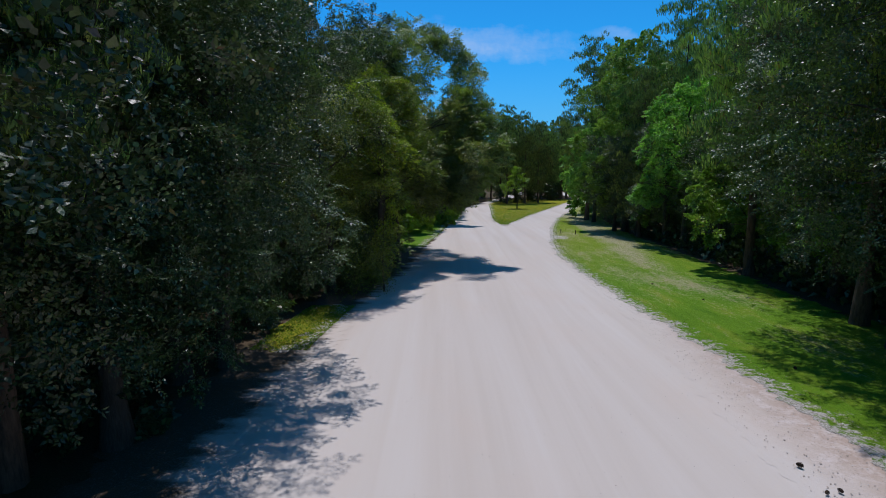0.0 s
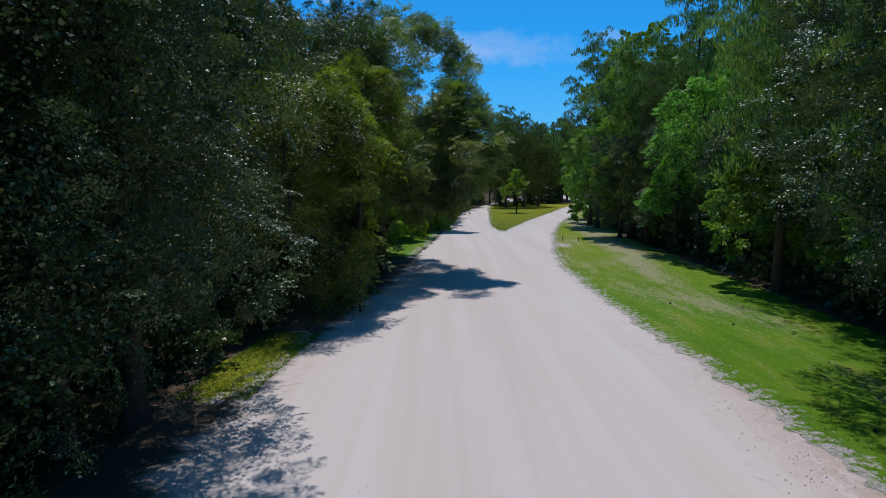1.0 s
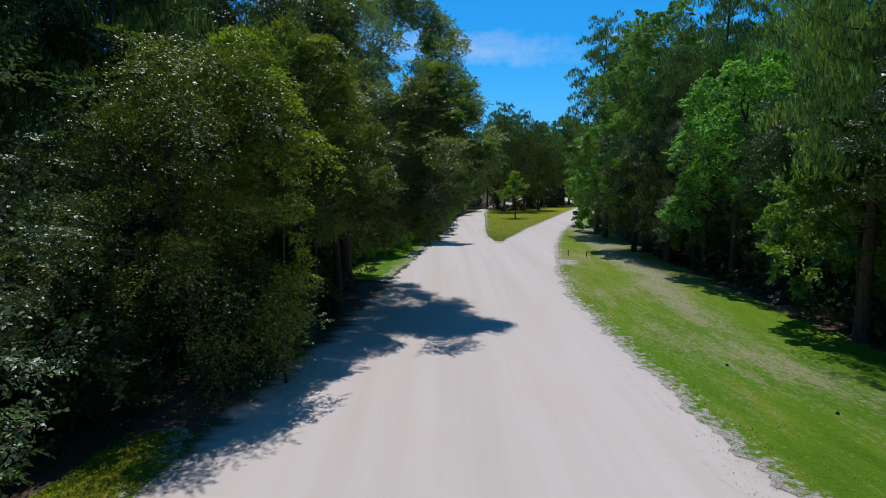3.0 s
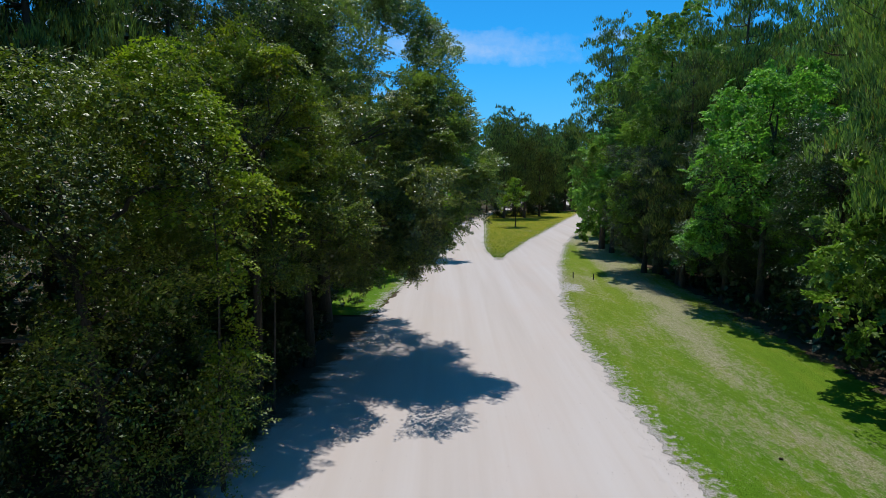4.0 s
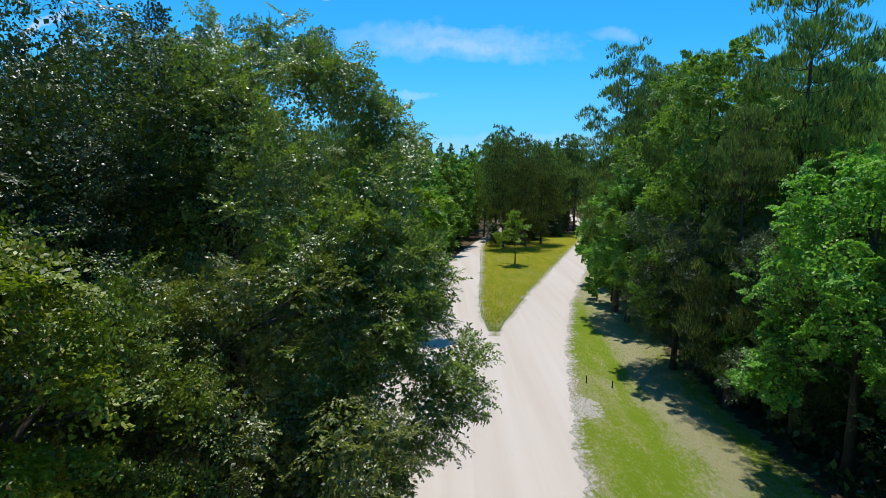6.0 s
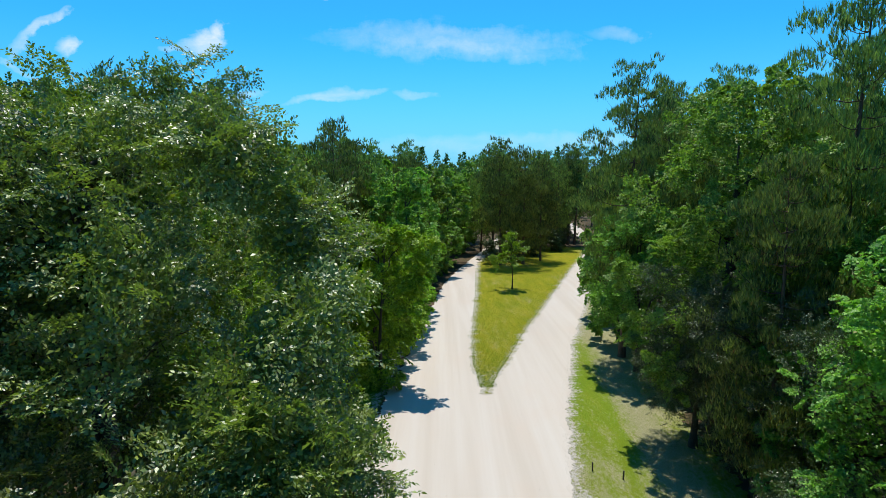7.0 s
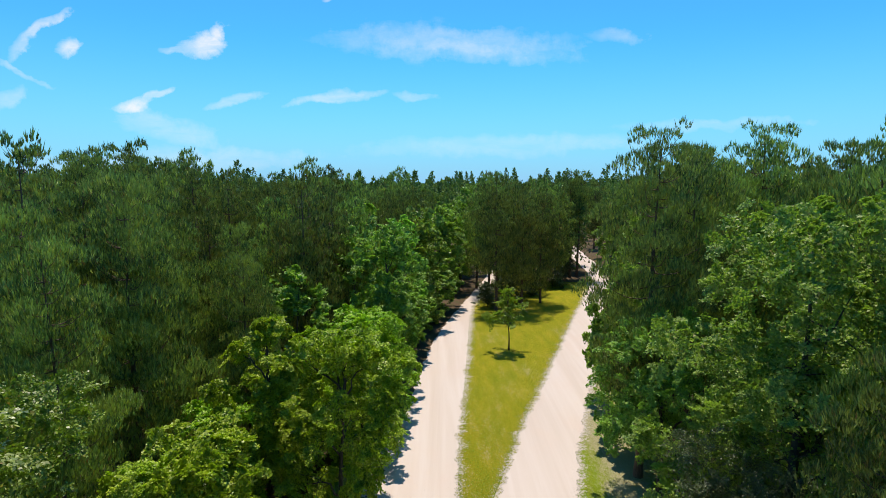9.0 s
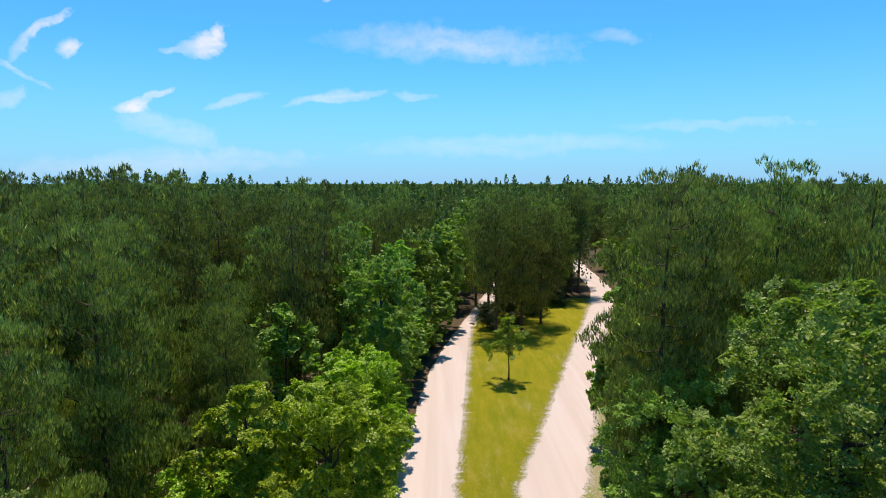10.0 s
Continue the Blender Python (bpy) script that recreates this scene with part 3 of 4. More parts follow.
ISLAND_RIGHT = curve([(56.3, 6.45), (58, 7.1), (63, 8.9), (66, 9.7), (74, 12.5), (85, 16.5), (96, 20.4), (107, 24.5), (120, 29.2), (132, 32.6), (145, 33.8),
                      (155, 34.4), (165, 35.7), (190, 38.2)])
GRASS_RIGHT = curve([(-30, 7.6), (0, 7.9), (9, 8.0), (14, 7.95), (20, 7.8), (27, 7.5), (36, 7.9), (44, 9.25), (50, 10.5), (56, 11.9), (61, 13.1), (67, 14.8),
                     (74, 17.2), (85, 20.9), (96, 24.4), (107, 28.6), (130, 36.6)])
WOOD_RIGHT = curve([(-30, 14.0), (20, 14.5), (30, 15.2), (50, 16.5), (62, 18.5), (74, 21.5), (85, 24.5), (107, 32.0), (130, 40.0)])


def ragged(y, seed, size=0.12):
    out = np.zeros_like(y)
    for k, a in ((0.35, 0.6), (0.9, 0.8), (2.3, 0.9), (5.5, 0.7), (11.0, 0.5)):
        out += a * np.sin(y * k * 1.7 + seed * k * 3.1 + 1.3 * np.sin(y * k * 0.63 + seed))
    return out * size * 0.6


def strip(name, left, right, y0, y1, z, mat, step=0.12, cols=8, rag=(0.1, 0.1), seed=1, crown=0.0, label="", category="", edge=0.0, worn_rims=""):
    """A sheet between two lines, with ragged rims that dip to the ground."""
    y = np.arange(y0, y1 + step / 2, step)
    xl, xr = left(y) + ragged(y, seed, rag[0]), right(y) + ragged(y, seed + 5, rag[1])
    xr = np.maximum(xr, xl + 0.02)
    s = np.linspace(0, 1, cols + 1)
    if worn_rims:
        s = 0.5 - 0.5 * np.cos(s * math.pi)
    X = xl[:, None] + (xr - xl)[:, None] * s[None, :]
    Y = np.repeat(y[:, None], cols + 1, 1)
    Z = z + crown * (1 - (2 * s - 1) ** 2)[None, :] + 0 * X
    if edge:
        Z[:, 0] -= edge
        Z[:, -1] -= edge
    v = np.stack([X, Y, Z], -1).reshape(-1, 3)
    i, j = np.meshgrid(np.arange(len(y) - 1), np.arange(cols), indexing="ij")
    w = cols + 1
    f = np.stack([i * w + j, i * w + j + 1, (i + 1) * w + j + 1, (i + 1) * w + j], -1).reshape(-1, 4)
    me = mesh(name, v, f, mat, True)
    if worn_rims:
        away = np.minimum(X - xl[:, None] if "l" in worn_rims else 9.0 + 0 * X, xr[:, None] - X if "r" in worn_rims else 9.0 + 0 * X)
        rim = me.attributes.new("rim", "FLOAT", "POINT")
        rim.data.foreach_set("value", away.ravel().astype(np.float32))
    return tagged(new(name, me), label, category, kind="structure")


def shifted(at, d):
    return lambda y: at(y) + d


def build_ground():
    n = 40
    g = np.sign(np.linspace(-1, 1, n + 1)) * np.abs(np.linspace(-1, 1, n + 1)) ** 2.2
    X, Y = np.meshgrid(g * 2400, g * 2400 + 60, indexing="ij")
    v = np.stack([X, Y, 0 * X], -1).reshape(-1, 3)
    i, j = np.meshgrid(np.arange(n), np.arange(n), indexing="ij")
    w = n + 1
    f = np.stack([i * w + j, (i + 1) * w + j, (i + 1) * w + j + 1, i * w + j + 1], -1).reshape(-1, 4)
    tagged(new("ground", mesh("ground", v, f, FLOOR)), "brown forest floor of leaf litter and pine straw", "ground", kind="structure")
    strip("road", ROAD_LEFT, ROAD_RIGHT, -30, 57.0, 0.012, ROAD, 0.15, 14, (0.16, 0.13), 2, 0.0,
          "pale sandy gravel road with faint wheel tracks", "road")
    strip("road_left_branch", ROAD_LEFT, shifted(ISLAND_LEFT, 0.02), 57.0, 185, 0.012, ROAD, 0.2, 8, (0.14, 0.08), 2, 0.0,
          "pale sandy lane curving off between bushes and grass", "road")
    strip("road_right_branch", shifted(ISLAND_RIGHT, -0.02), ROAD_RIGHT, 57.0, 188, 0.012, ROAD, 0.2, 8, (0.08, 0.13), 2, 0.0,
          "pale sandy lane running on under tall pines", "road")
    # dark strip: litter plus the canopy's shade, hiding the road's left edge
    strip("road_edge", shifted(ROAD_LEFT, -1.5), shifted(ROAD_LEFT, 0.9), -30, 37.2, 0.020, SHADED_LITTER, 0.10, 12, (0.3, 0.25), 21, 0.0,
          "leaf litter with painted shade thinning out over sand at the road's edge", "leaf litter", 0.005, "r")
    strip("shoulder", shifted(ROAD_RIGHT, -0.30), shifted(GRASS_RIGHT, 0.25), -30, 100, 0.020, SHOULDER, 0.10, 8, (0.12, 0.2), 9, 0.0,
          "loose pale sand and gravel along the road", "shoulder", 0.005, "l")
    strip("verge_right", shifted(GRASS_RIGHT, -0.45), WOOD_RIGHT, -30, 112, 0.040, WORN_TURF, 0.08, 24, (0.14, 0.3), 4, 0.03,
          "mown green grass verge with dry sandy patches", "grass verge", 0.015, "l")
    strip("grass_island", lambda y: ISLAND_LEFT(y) - 0.25 * np.clip((y - 56.0) / 4.0, 0, 1), lambda y: ISLAND_RIGHT(y) + 0.25 * np.clip((y - 56.0) / 4.0, 0, 1), 55.6, 124, 0.024, DRY_TURF, 0.08, 16, (0.16, 0.16), 7, 0.008,
          "yellow-green grass island in the fork of the road", "grass island", 0.006, "lr")
    strip("verge_left", shifted(ROAD_LEFT, -3.4), shifted(ROAD_LEFT, -0.15), 37.5, 70, 0.035, TURF, 0.08, 10, (0.25, 0.25), 12, 0.02,
          "patchy green grass beside the road under trees", "grass verge", 0.02, "r")
    oval = lambda y: np.sqrt(np.maximum(0.0, 1 - ((y - 17.5) / 2.9) ** 2))
    strip("grass_patch", lambda y: ROAD_LEFT(y) - 0.45 - 1.1 * oval(y), lambda y: ROAD_LEFT(y) - 0.45 + 0.85 * oval(y), 14.6, 20.4, 0.030, DRY_TURF, 0.06, 10, (0.12, 0.16), 15, 0.01,
          "small olive grass patch at the edge of the road", "grass patch", 0.008, "r")


build_ground()


def build_grass():
    """Single blades on the turf, thicker along its rims; pebbles on the loose shoulder."""
    rng = np.random.default_rng(5)
    sets = []
    for left, right, y0, y1, n, rim in ((GRASS_RIGHT, WOOD_RIGHT, 4, 75, 52000, 0.10), (ISLAND_LEFT, ISLAND_RIGHT, 56.6, 100, 26000, 0.12),
                                        (shifted(ROAD_LEFT, -3.2), shifted(ROAD_LEFT, -0.1), 38, 60, 9000, 0.3),
                                        (shifted(ROAD_LEFT, -1.35), shifted(ROAD_LEFT, 0.25), 14.8, 20.2, 5000, 0.2)):
        y = rng.uniform(y0, y1, n)
        s = rng.random(n)
        m = rng.random(n) < rim
        s[m] = np.where(rng.random(m.sum()) < 0.6, rng.random(m.sum()) ** 2 * 0.08 - 0.03, 1 - rng.random(m.sum()) ** 2 * 0.08)
        x = left(y) + (right(y) - left(y)) * s
        sets.append(np.stack([x, y, np.full(n, 0.035)], 1))
    p = np.concatenate(sets)
    n = len(p)
    way = unit(rng.normal(0, 1.0, (n, 3)) * np.array([1, 1, 0.3]) + np.array([0, 0, 0.75]))
    side = unit(np.cross(way, rng.normal(0, 1, (n, 3)))) * rng.uniform(0.010, 0.022, n)[:, None]
    v = np.stack([p - side, p + side, p + way * rng.uniform(0.03, 0.085, n)[:, None]], 1).reshape(-1, 3)
    tagged(new("grass", mesh("grass", v, np.arange(3 * n).reshape(-1, 3), BLADE)), "short green and straw-coloured grass blades on the verges", "grass", kind="stuff")
    n = 9000
    y = rng.uniform(2, 62, n)
    x = GRASS_RIGHT(y) + 0.25 - (GRASS_RIGHT(y) - ROAD_RIGHT(y) + 0.4) * rng.random(n) ** 1.8
    far = rng.random(n) < 0.22
    x[far] = ROAD_LEFT(y[far]) + (ROAD_RIGHT(y[far]) - ROAD_LEFT(y[far])) * rng.random(far.sum())
    r = rng.uniform(0.006, 0.022, n) * np.where(far, 0.7, 1)
    base = np.stack([x, y, np.where(far, 0.045, 0.034)], 1)
    a = np.array([[1, 0, 0], [-0.5, 0.87, 0], [-0.5, -0.87, 0], [0.1, 0.1, 0.75]])
    jit = a[None] * r[:, None, None] * rng.uniform(0.7, 1.4, (n, 4, 1))
    v = (base[:, None] + jit).reshape(-1, 3)
    q = np.arange(n)[:, None, None] * 4 + np.array([[0, 1, 3], [1, 2, 3], [2, 0, 3]])[None]
    tagged(new("pebbles", mesh("pebbles", v, q.reshape(-1, 3), STONE)), "small pale stones scattered over sand", "pebbles", kind="stuff")


build_grass()

# ---- woods ----
OAK = "dark green oak with glossy leaves beside the sandy road"
GUM = "bright green broadleaf tree at the edge of the woods"
VINE = "mound of yellow-green vines grown over a small tree"
PINE = "tall dark pine with brushes of long needles"
LEFT, RIGHT, PINES = "trees along the road", "trees behind the grass verge", "pines of the woods"


def build_left_woods():
    big = broadleaf("oak_tree", 11, 14.8, 3.6, 5.3, 20500, 0.086, OAK_LEAF, "large dark oak with a low limb reaching over the road", keep=lambda q: (q[0] > 0.8 or q[1] > -0.9) and q[2] + q[3] < 10.0 + (q[1] + 4.0) * 1.3, trunk_r=0.34, count=46, crisp=0.5, per_twig=10,
                    extra=((6.3, -4.6, 6.6, 0.7), (5.9, -4.6, 5.8, 0.7), (5.1, -4.6, 5.0, 0.8), (4.1, -4.6, 4.2, 0.9), (4.9, -4.4, 6.4, 1.0), (3.6, -4.4, 5.4, 1.1), (5.2, -4.2, 7.6, 1.0),
                           (4.0, -4.2, 7.4, 1.1), (5.2, -3.6, 8.5, 0.9), (4.2, -3.4, 9.0, 1.0), (3.0, -3.6, 8.2, 1.0), (4.4, -0.6, 11.6, 1.1), (3.2, -0.5, 12.9, 1.1), (4.8, -2.2, 10.4, 1.1),
                           (3.8, -1.6, 9.0, 1.3), (1.2, 2.6, 14.2, 1.3), (4.4, -0.8, 7.4, 1.2), (2.4, 0.2, 13.2, 1.0)))
    stand(big, -3.2, 35.6, 0, LEFT)
    stand(broadleaf("oak_tree", 19, 8.8, 3.2, 3.2, 7500, 0.084, OAK_LEAF, "smaller dark oak leaning out below a taller one", trunk_r=0.18, count=30, crisp=0.5, per_twig=10,
                    extra=((2.6, 0.0, 4.6, 1.0), (3.4, 0.2, 4.2, 0.8), (2.0, -0.4, 3.9, 0.9), (3.0, 0.6, 5.6, 1.0), (4.1, -1.9, 6.2, 0.9), (3.9, -0.8, 5.0, 0.8), (3.2, 0.4, 8.0, 1.0))), -2.7, 30.6, 0, LEFT)
    stand(broadleaf("oak_tree", 12, 9.9, 3.4, 2.8, 6500, 0.070, MIXED_LEAF, "rounded olive-green tree below a taller oak", crisp=0.55, trunk_r=0.18, count=26, per_twig=10), -3.3, 27.2, 20, LEFT)
    stand(broadleaf("cedar_elm", 13, 8.7, 0.4, 2.9, 5000, 0.074, MIXED_LEAF, "feathery yellow-green tree drooping beside the road", flat=0.7, trunk_r=0.17, count=30, droop=0.5,
                    twig_len=0.75, per_twig=11), -4.9, 23.0, 0, LEFT)
    hang = [(-1.0, 0.0, 8.3, 0.7), (-0.3, 0.1, 7.6, 0.6), (0.3, 0.0, 6.9, 0.55), (0.6, 0.1, 6.1, 0.5), (0.4, -0.1, 5.3, 0.5), (0.2, 0.0, 4.5, 0.5), (0.3, 0.2, 3.7, 0.45),
            (0.0, 0.0, 2.8, 0.5), (-0.9, -0.3, 7.0, 0.6), (-0.5, -0.4, 5.8, 0.5)]
    stand(broadleaf("hanging_vine", 29, 8.9, 0.3, 1.0, 900, 0.080, CREEPER_LEAF, "yellow-green vine trailing down the side of a tree", "vines", lobes=hang, trunk_r=0.04, droop=0.7,
                    slim=0.6, twig_len=0.5, flat=0.6), -2.5, 23.2, 0, LEFT)
    drape = [(-0.6, 0.0, 9.6, 0.7), (0.3, -0.2, 9.2, 0.6), (0.9, 0.1, 8.5, 0.55), (1.1, 0.0, 7.7, 0.5), (-1.2, -0.4, 9.0, 0.6), (0.6, -0.3, 6.9, 0.5), (0.3, -0.2, 5.9, 0.45)]
    stand(broadleaf("hanging_vine", 30, 10.0, 0.3, 1.0, 750, 0.080, CREEPER_LEAF, "yellow-green vine draped over the top of a tree", "vines", lobes=drape, trunk_r=0.04, droop=0.5,
                    slim=0.6, twig_len=0.45, flat=0.5), -2.6, 26.8, 0, LEFT)
    oak_a = broadleaf("oak_tree", 14, 14.5, 2.4, 5.2, 8800, 0.084, SHADED_LEAF, OAK, trunk_r=0.28, count=46, per_twig=10, top_heavy=0.60, full=1.12)
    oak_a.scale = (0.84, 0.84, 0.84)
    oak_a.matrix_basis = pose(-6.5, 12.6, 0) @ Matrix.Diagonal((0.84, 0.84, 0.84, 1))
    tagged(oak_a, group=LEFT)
    oak_b = broadleaf("oak_tree", 15, 15.5, 1.0, 4.8, 2300, 0.20, SHADED_LEAF, OAK, trunk_r=0.30, count=34)
    stand(oak_b, -10.5, 27.5, 0, LEFT)
    for x, y, a, s, k in ((-7.4, 31.6, 300, 0.98, 1.0), (-6.4, 34.4, 140, 0.92, 1.0), (-7.2, 5.6, 70, 1.0, 1.0), (-5.7, 13.6, 170, 0.74, 1.0), (-6.1, 9.4, 20, 0.76, 1.0), (-10.6, 20.4, 130, 0.9, 1.0)):
        place(oak_a, x, y, a, s, k, OAK, LEFT)
    for x, y, a, s, k in ((-7.4, -0.5, 190, 1.0, 1.0), (-8.6, -8.0, 250, 1.0, 1.0), (-13.0, 16, 60, 1.0, 1.0), (-14.0, 7, 150, 1.0, 1.0), (-14, -3, 20, 1.0, 1.0), (-11.5, 36.5, 200, 0.92, 1.0)):
        place(oak_b, x, y, a, s, k, OAK, LEFT)
    hardwood = broadleaf("hardwood_tree", 27, 15.2, 1.5, 4.0, 6500, 0.105, OLIVE_LEAF, "yellow-green broadleaf tree in the woods", trunk_r=0.2, count=44, flat=0.2, crisp=0.4, slim=0.65)
    stand(hardwood, -5.3, 39.8, 0, LEFT)
    place(hardwood, -7.4, 45.2, 130, 0.84, 1.0, "yellow-green broadleaf tree in the woods", LEFT)
    shrub = broadleaf("shrub", 25, 3.4, 0.05, 1.9, 800, 0.13, SHADED_LEAF, "dark leafy shrub under the trees", "shrub", trunk_r=0.05, count=16)
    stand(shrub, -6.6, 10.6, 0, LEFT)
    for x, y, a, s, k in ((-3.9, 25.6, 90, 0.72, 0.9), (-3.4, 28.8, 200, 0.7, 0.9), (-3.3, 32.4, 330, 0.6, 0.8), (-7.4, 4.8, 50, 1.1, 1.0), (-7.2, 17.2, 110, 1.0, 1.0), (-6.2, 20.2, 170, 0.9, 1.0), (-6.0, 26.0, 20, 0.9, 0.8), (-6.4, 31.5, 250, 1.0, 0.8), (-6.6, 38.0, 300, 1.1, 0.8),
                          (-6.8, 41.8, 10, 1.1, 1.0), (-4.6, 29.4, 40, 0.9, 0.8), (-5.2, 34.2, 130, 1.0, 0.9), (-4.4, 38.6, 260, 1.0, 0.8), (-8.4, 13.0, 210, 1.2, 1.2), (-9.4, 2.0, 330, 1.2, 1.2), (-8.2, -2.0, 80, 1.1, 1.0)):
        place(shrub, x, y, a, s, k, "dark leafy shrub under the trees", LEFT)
    vine = broadleaf("vine_mound", 16, 9.0, 0.1, 2.9, 5400, 0.108, VINE_LEAF, VINE, "vines", flat=0.1, twig_len=0.34, trunk_r=0.12, count=46, droop=0.4, top_heavy=0.4, slim=0.8, loose=True, crisp=0.5)
    stand(vine, -3.3, 49.6, 0, LEFT)
    tower = broadleaf("vine_tower", 17, 11.2, 0.1, 2.5, 5400, 0.108, VINE_LEAF, "tall tower of bright green vines over a tree", "vines", flat=0.1, twig_len=0.34, trunk_r=0.14, count=36, droop=0.4,
                      top_heavy=0.35, slim=0.8, loose=True, crisp=0.5)
    stand(tower, -3.2, 56.6, 0, LEFT)
    for x, y, a, s, k in ((-1.2, 62.5, 80, 1.08, 0.92), (-0.5, 67.0, 200, 1.05, 0.95), (-6.5, 52.5, 140, 0.9, 0.8), (0.0, 72.0, 20, 1.0, 0.85), (-5.0, 45.5, 300, 0.8, 0.9), (-6.4, 57.6, 220, 0.8, 0.9), (-4.6, 61.5, 10, 0.85, 0.95)):
        place(vine, x, y, a, s, k, VINE, LEFT)
    shelf = [(-2.2, 0.0, 8.8, 1.1), (-1.0, 0.4, 9.0, 1.1), (0.2, -0.2, 9.0, 1.1), (1.3, 0.2, 8.9, 1.0), (2.3, -0.1, 8.8, 0.9), (2.9, 0.1, 8.6, 0.7),
             (2.2, -0.6, 7.4, 0.8), (1.8, -0.8, 6.2, 0.9), (1.2, -1.0, 5.0, 1.0), (0.9, -0.8, 3.6, 1.0), (0.7, -0.6, 2.2, 0.9), (0.4, -0.8, 1.0, 0.9),
             (0.0, -1.2, 6.5, 1.1), (-1.0, -1.3, 5.2, 1.1), (-1.2, -1.2, 3.2, 1.1), (-1.0, -1.0, 1.4, 1.0), (1.5, 0.8, 7.0, 0.9), (0.0, 1.2, 7.6, 1.1),
             (0.3, 1.3, 5.4, 1.1), (0.3, 1.2, 3.2, 1.0)]
    stand(broadleaf("vine_canopy", 28, 9.9, 0.2, 3.0, 4200, 0.108, VINE_LEAF, "flat-topped shelf of bright vines hanging over the lane", "vines", lobes=shelf, flat=0.1, twig_len=0.34, trunk_r=0.14,
                    droop=0.4, slim=0.8, crisp=0.5), 0.0, 57.4, 0, LEFT)
    gum = broadleaf("gum_tree", 18, 13.8, 0.5, 3.0, 3000, 0.17, GUM_LEAF, GUM, flat=0.1, twig_len=0.34, trunk_r=0.18, count=36, slim=0.75, crisp=0.5)
    stand(gum, 0.3, 77.5, 0, LEFT)
    far_gum = broadleaf("gum_tree", 20, 13.8, 0.5, 3.0, 1150, 0.27, GUM_LEAF, GUM, flat=0.1, twig_len=0.5, trunk_r=0.18, count=36, slim=0.75, crisp=0.5)
    stand(far_gum, 0.9, 88.0, 0, LEFT)
    for x, y, a, s, k in ((-3.4, 82.5, 190, 1.0, 0.95), (2.3, 97.0, 250, 1.1, 0.95), (-4.0, 93, 20, 1.1, 1.0), (4.4, 106, 120, 1.1, 0.95),
                          (5.8, 116, 300, 1.1, 0.9), (-6.0, 72.0, 330, 0.95, 0.85), (1.0, 83.0, 140, 0.85, 0.7), (2.0, 92.5, 10, 0.85, 0.7), (4.4, 101.5, 50, 0.8, 0.6), (7.8, 126, 20, 1.1, 0.9),
                          (9.5, 134, 90, 1.2, 1.0)):
        place(far_gum, x, y, a, s, k, GUM, LEFT)
    return oak_a, oak_b, shrub


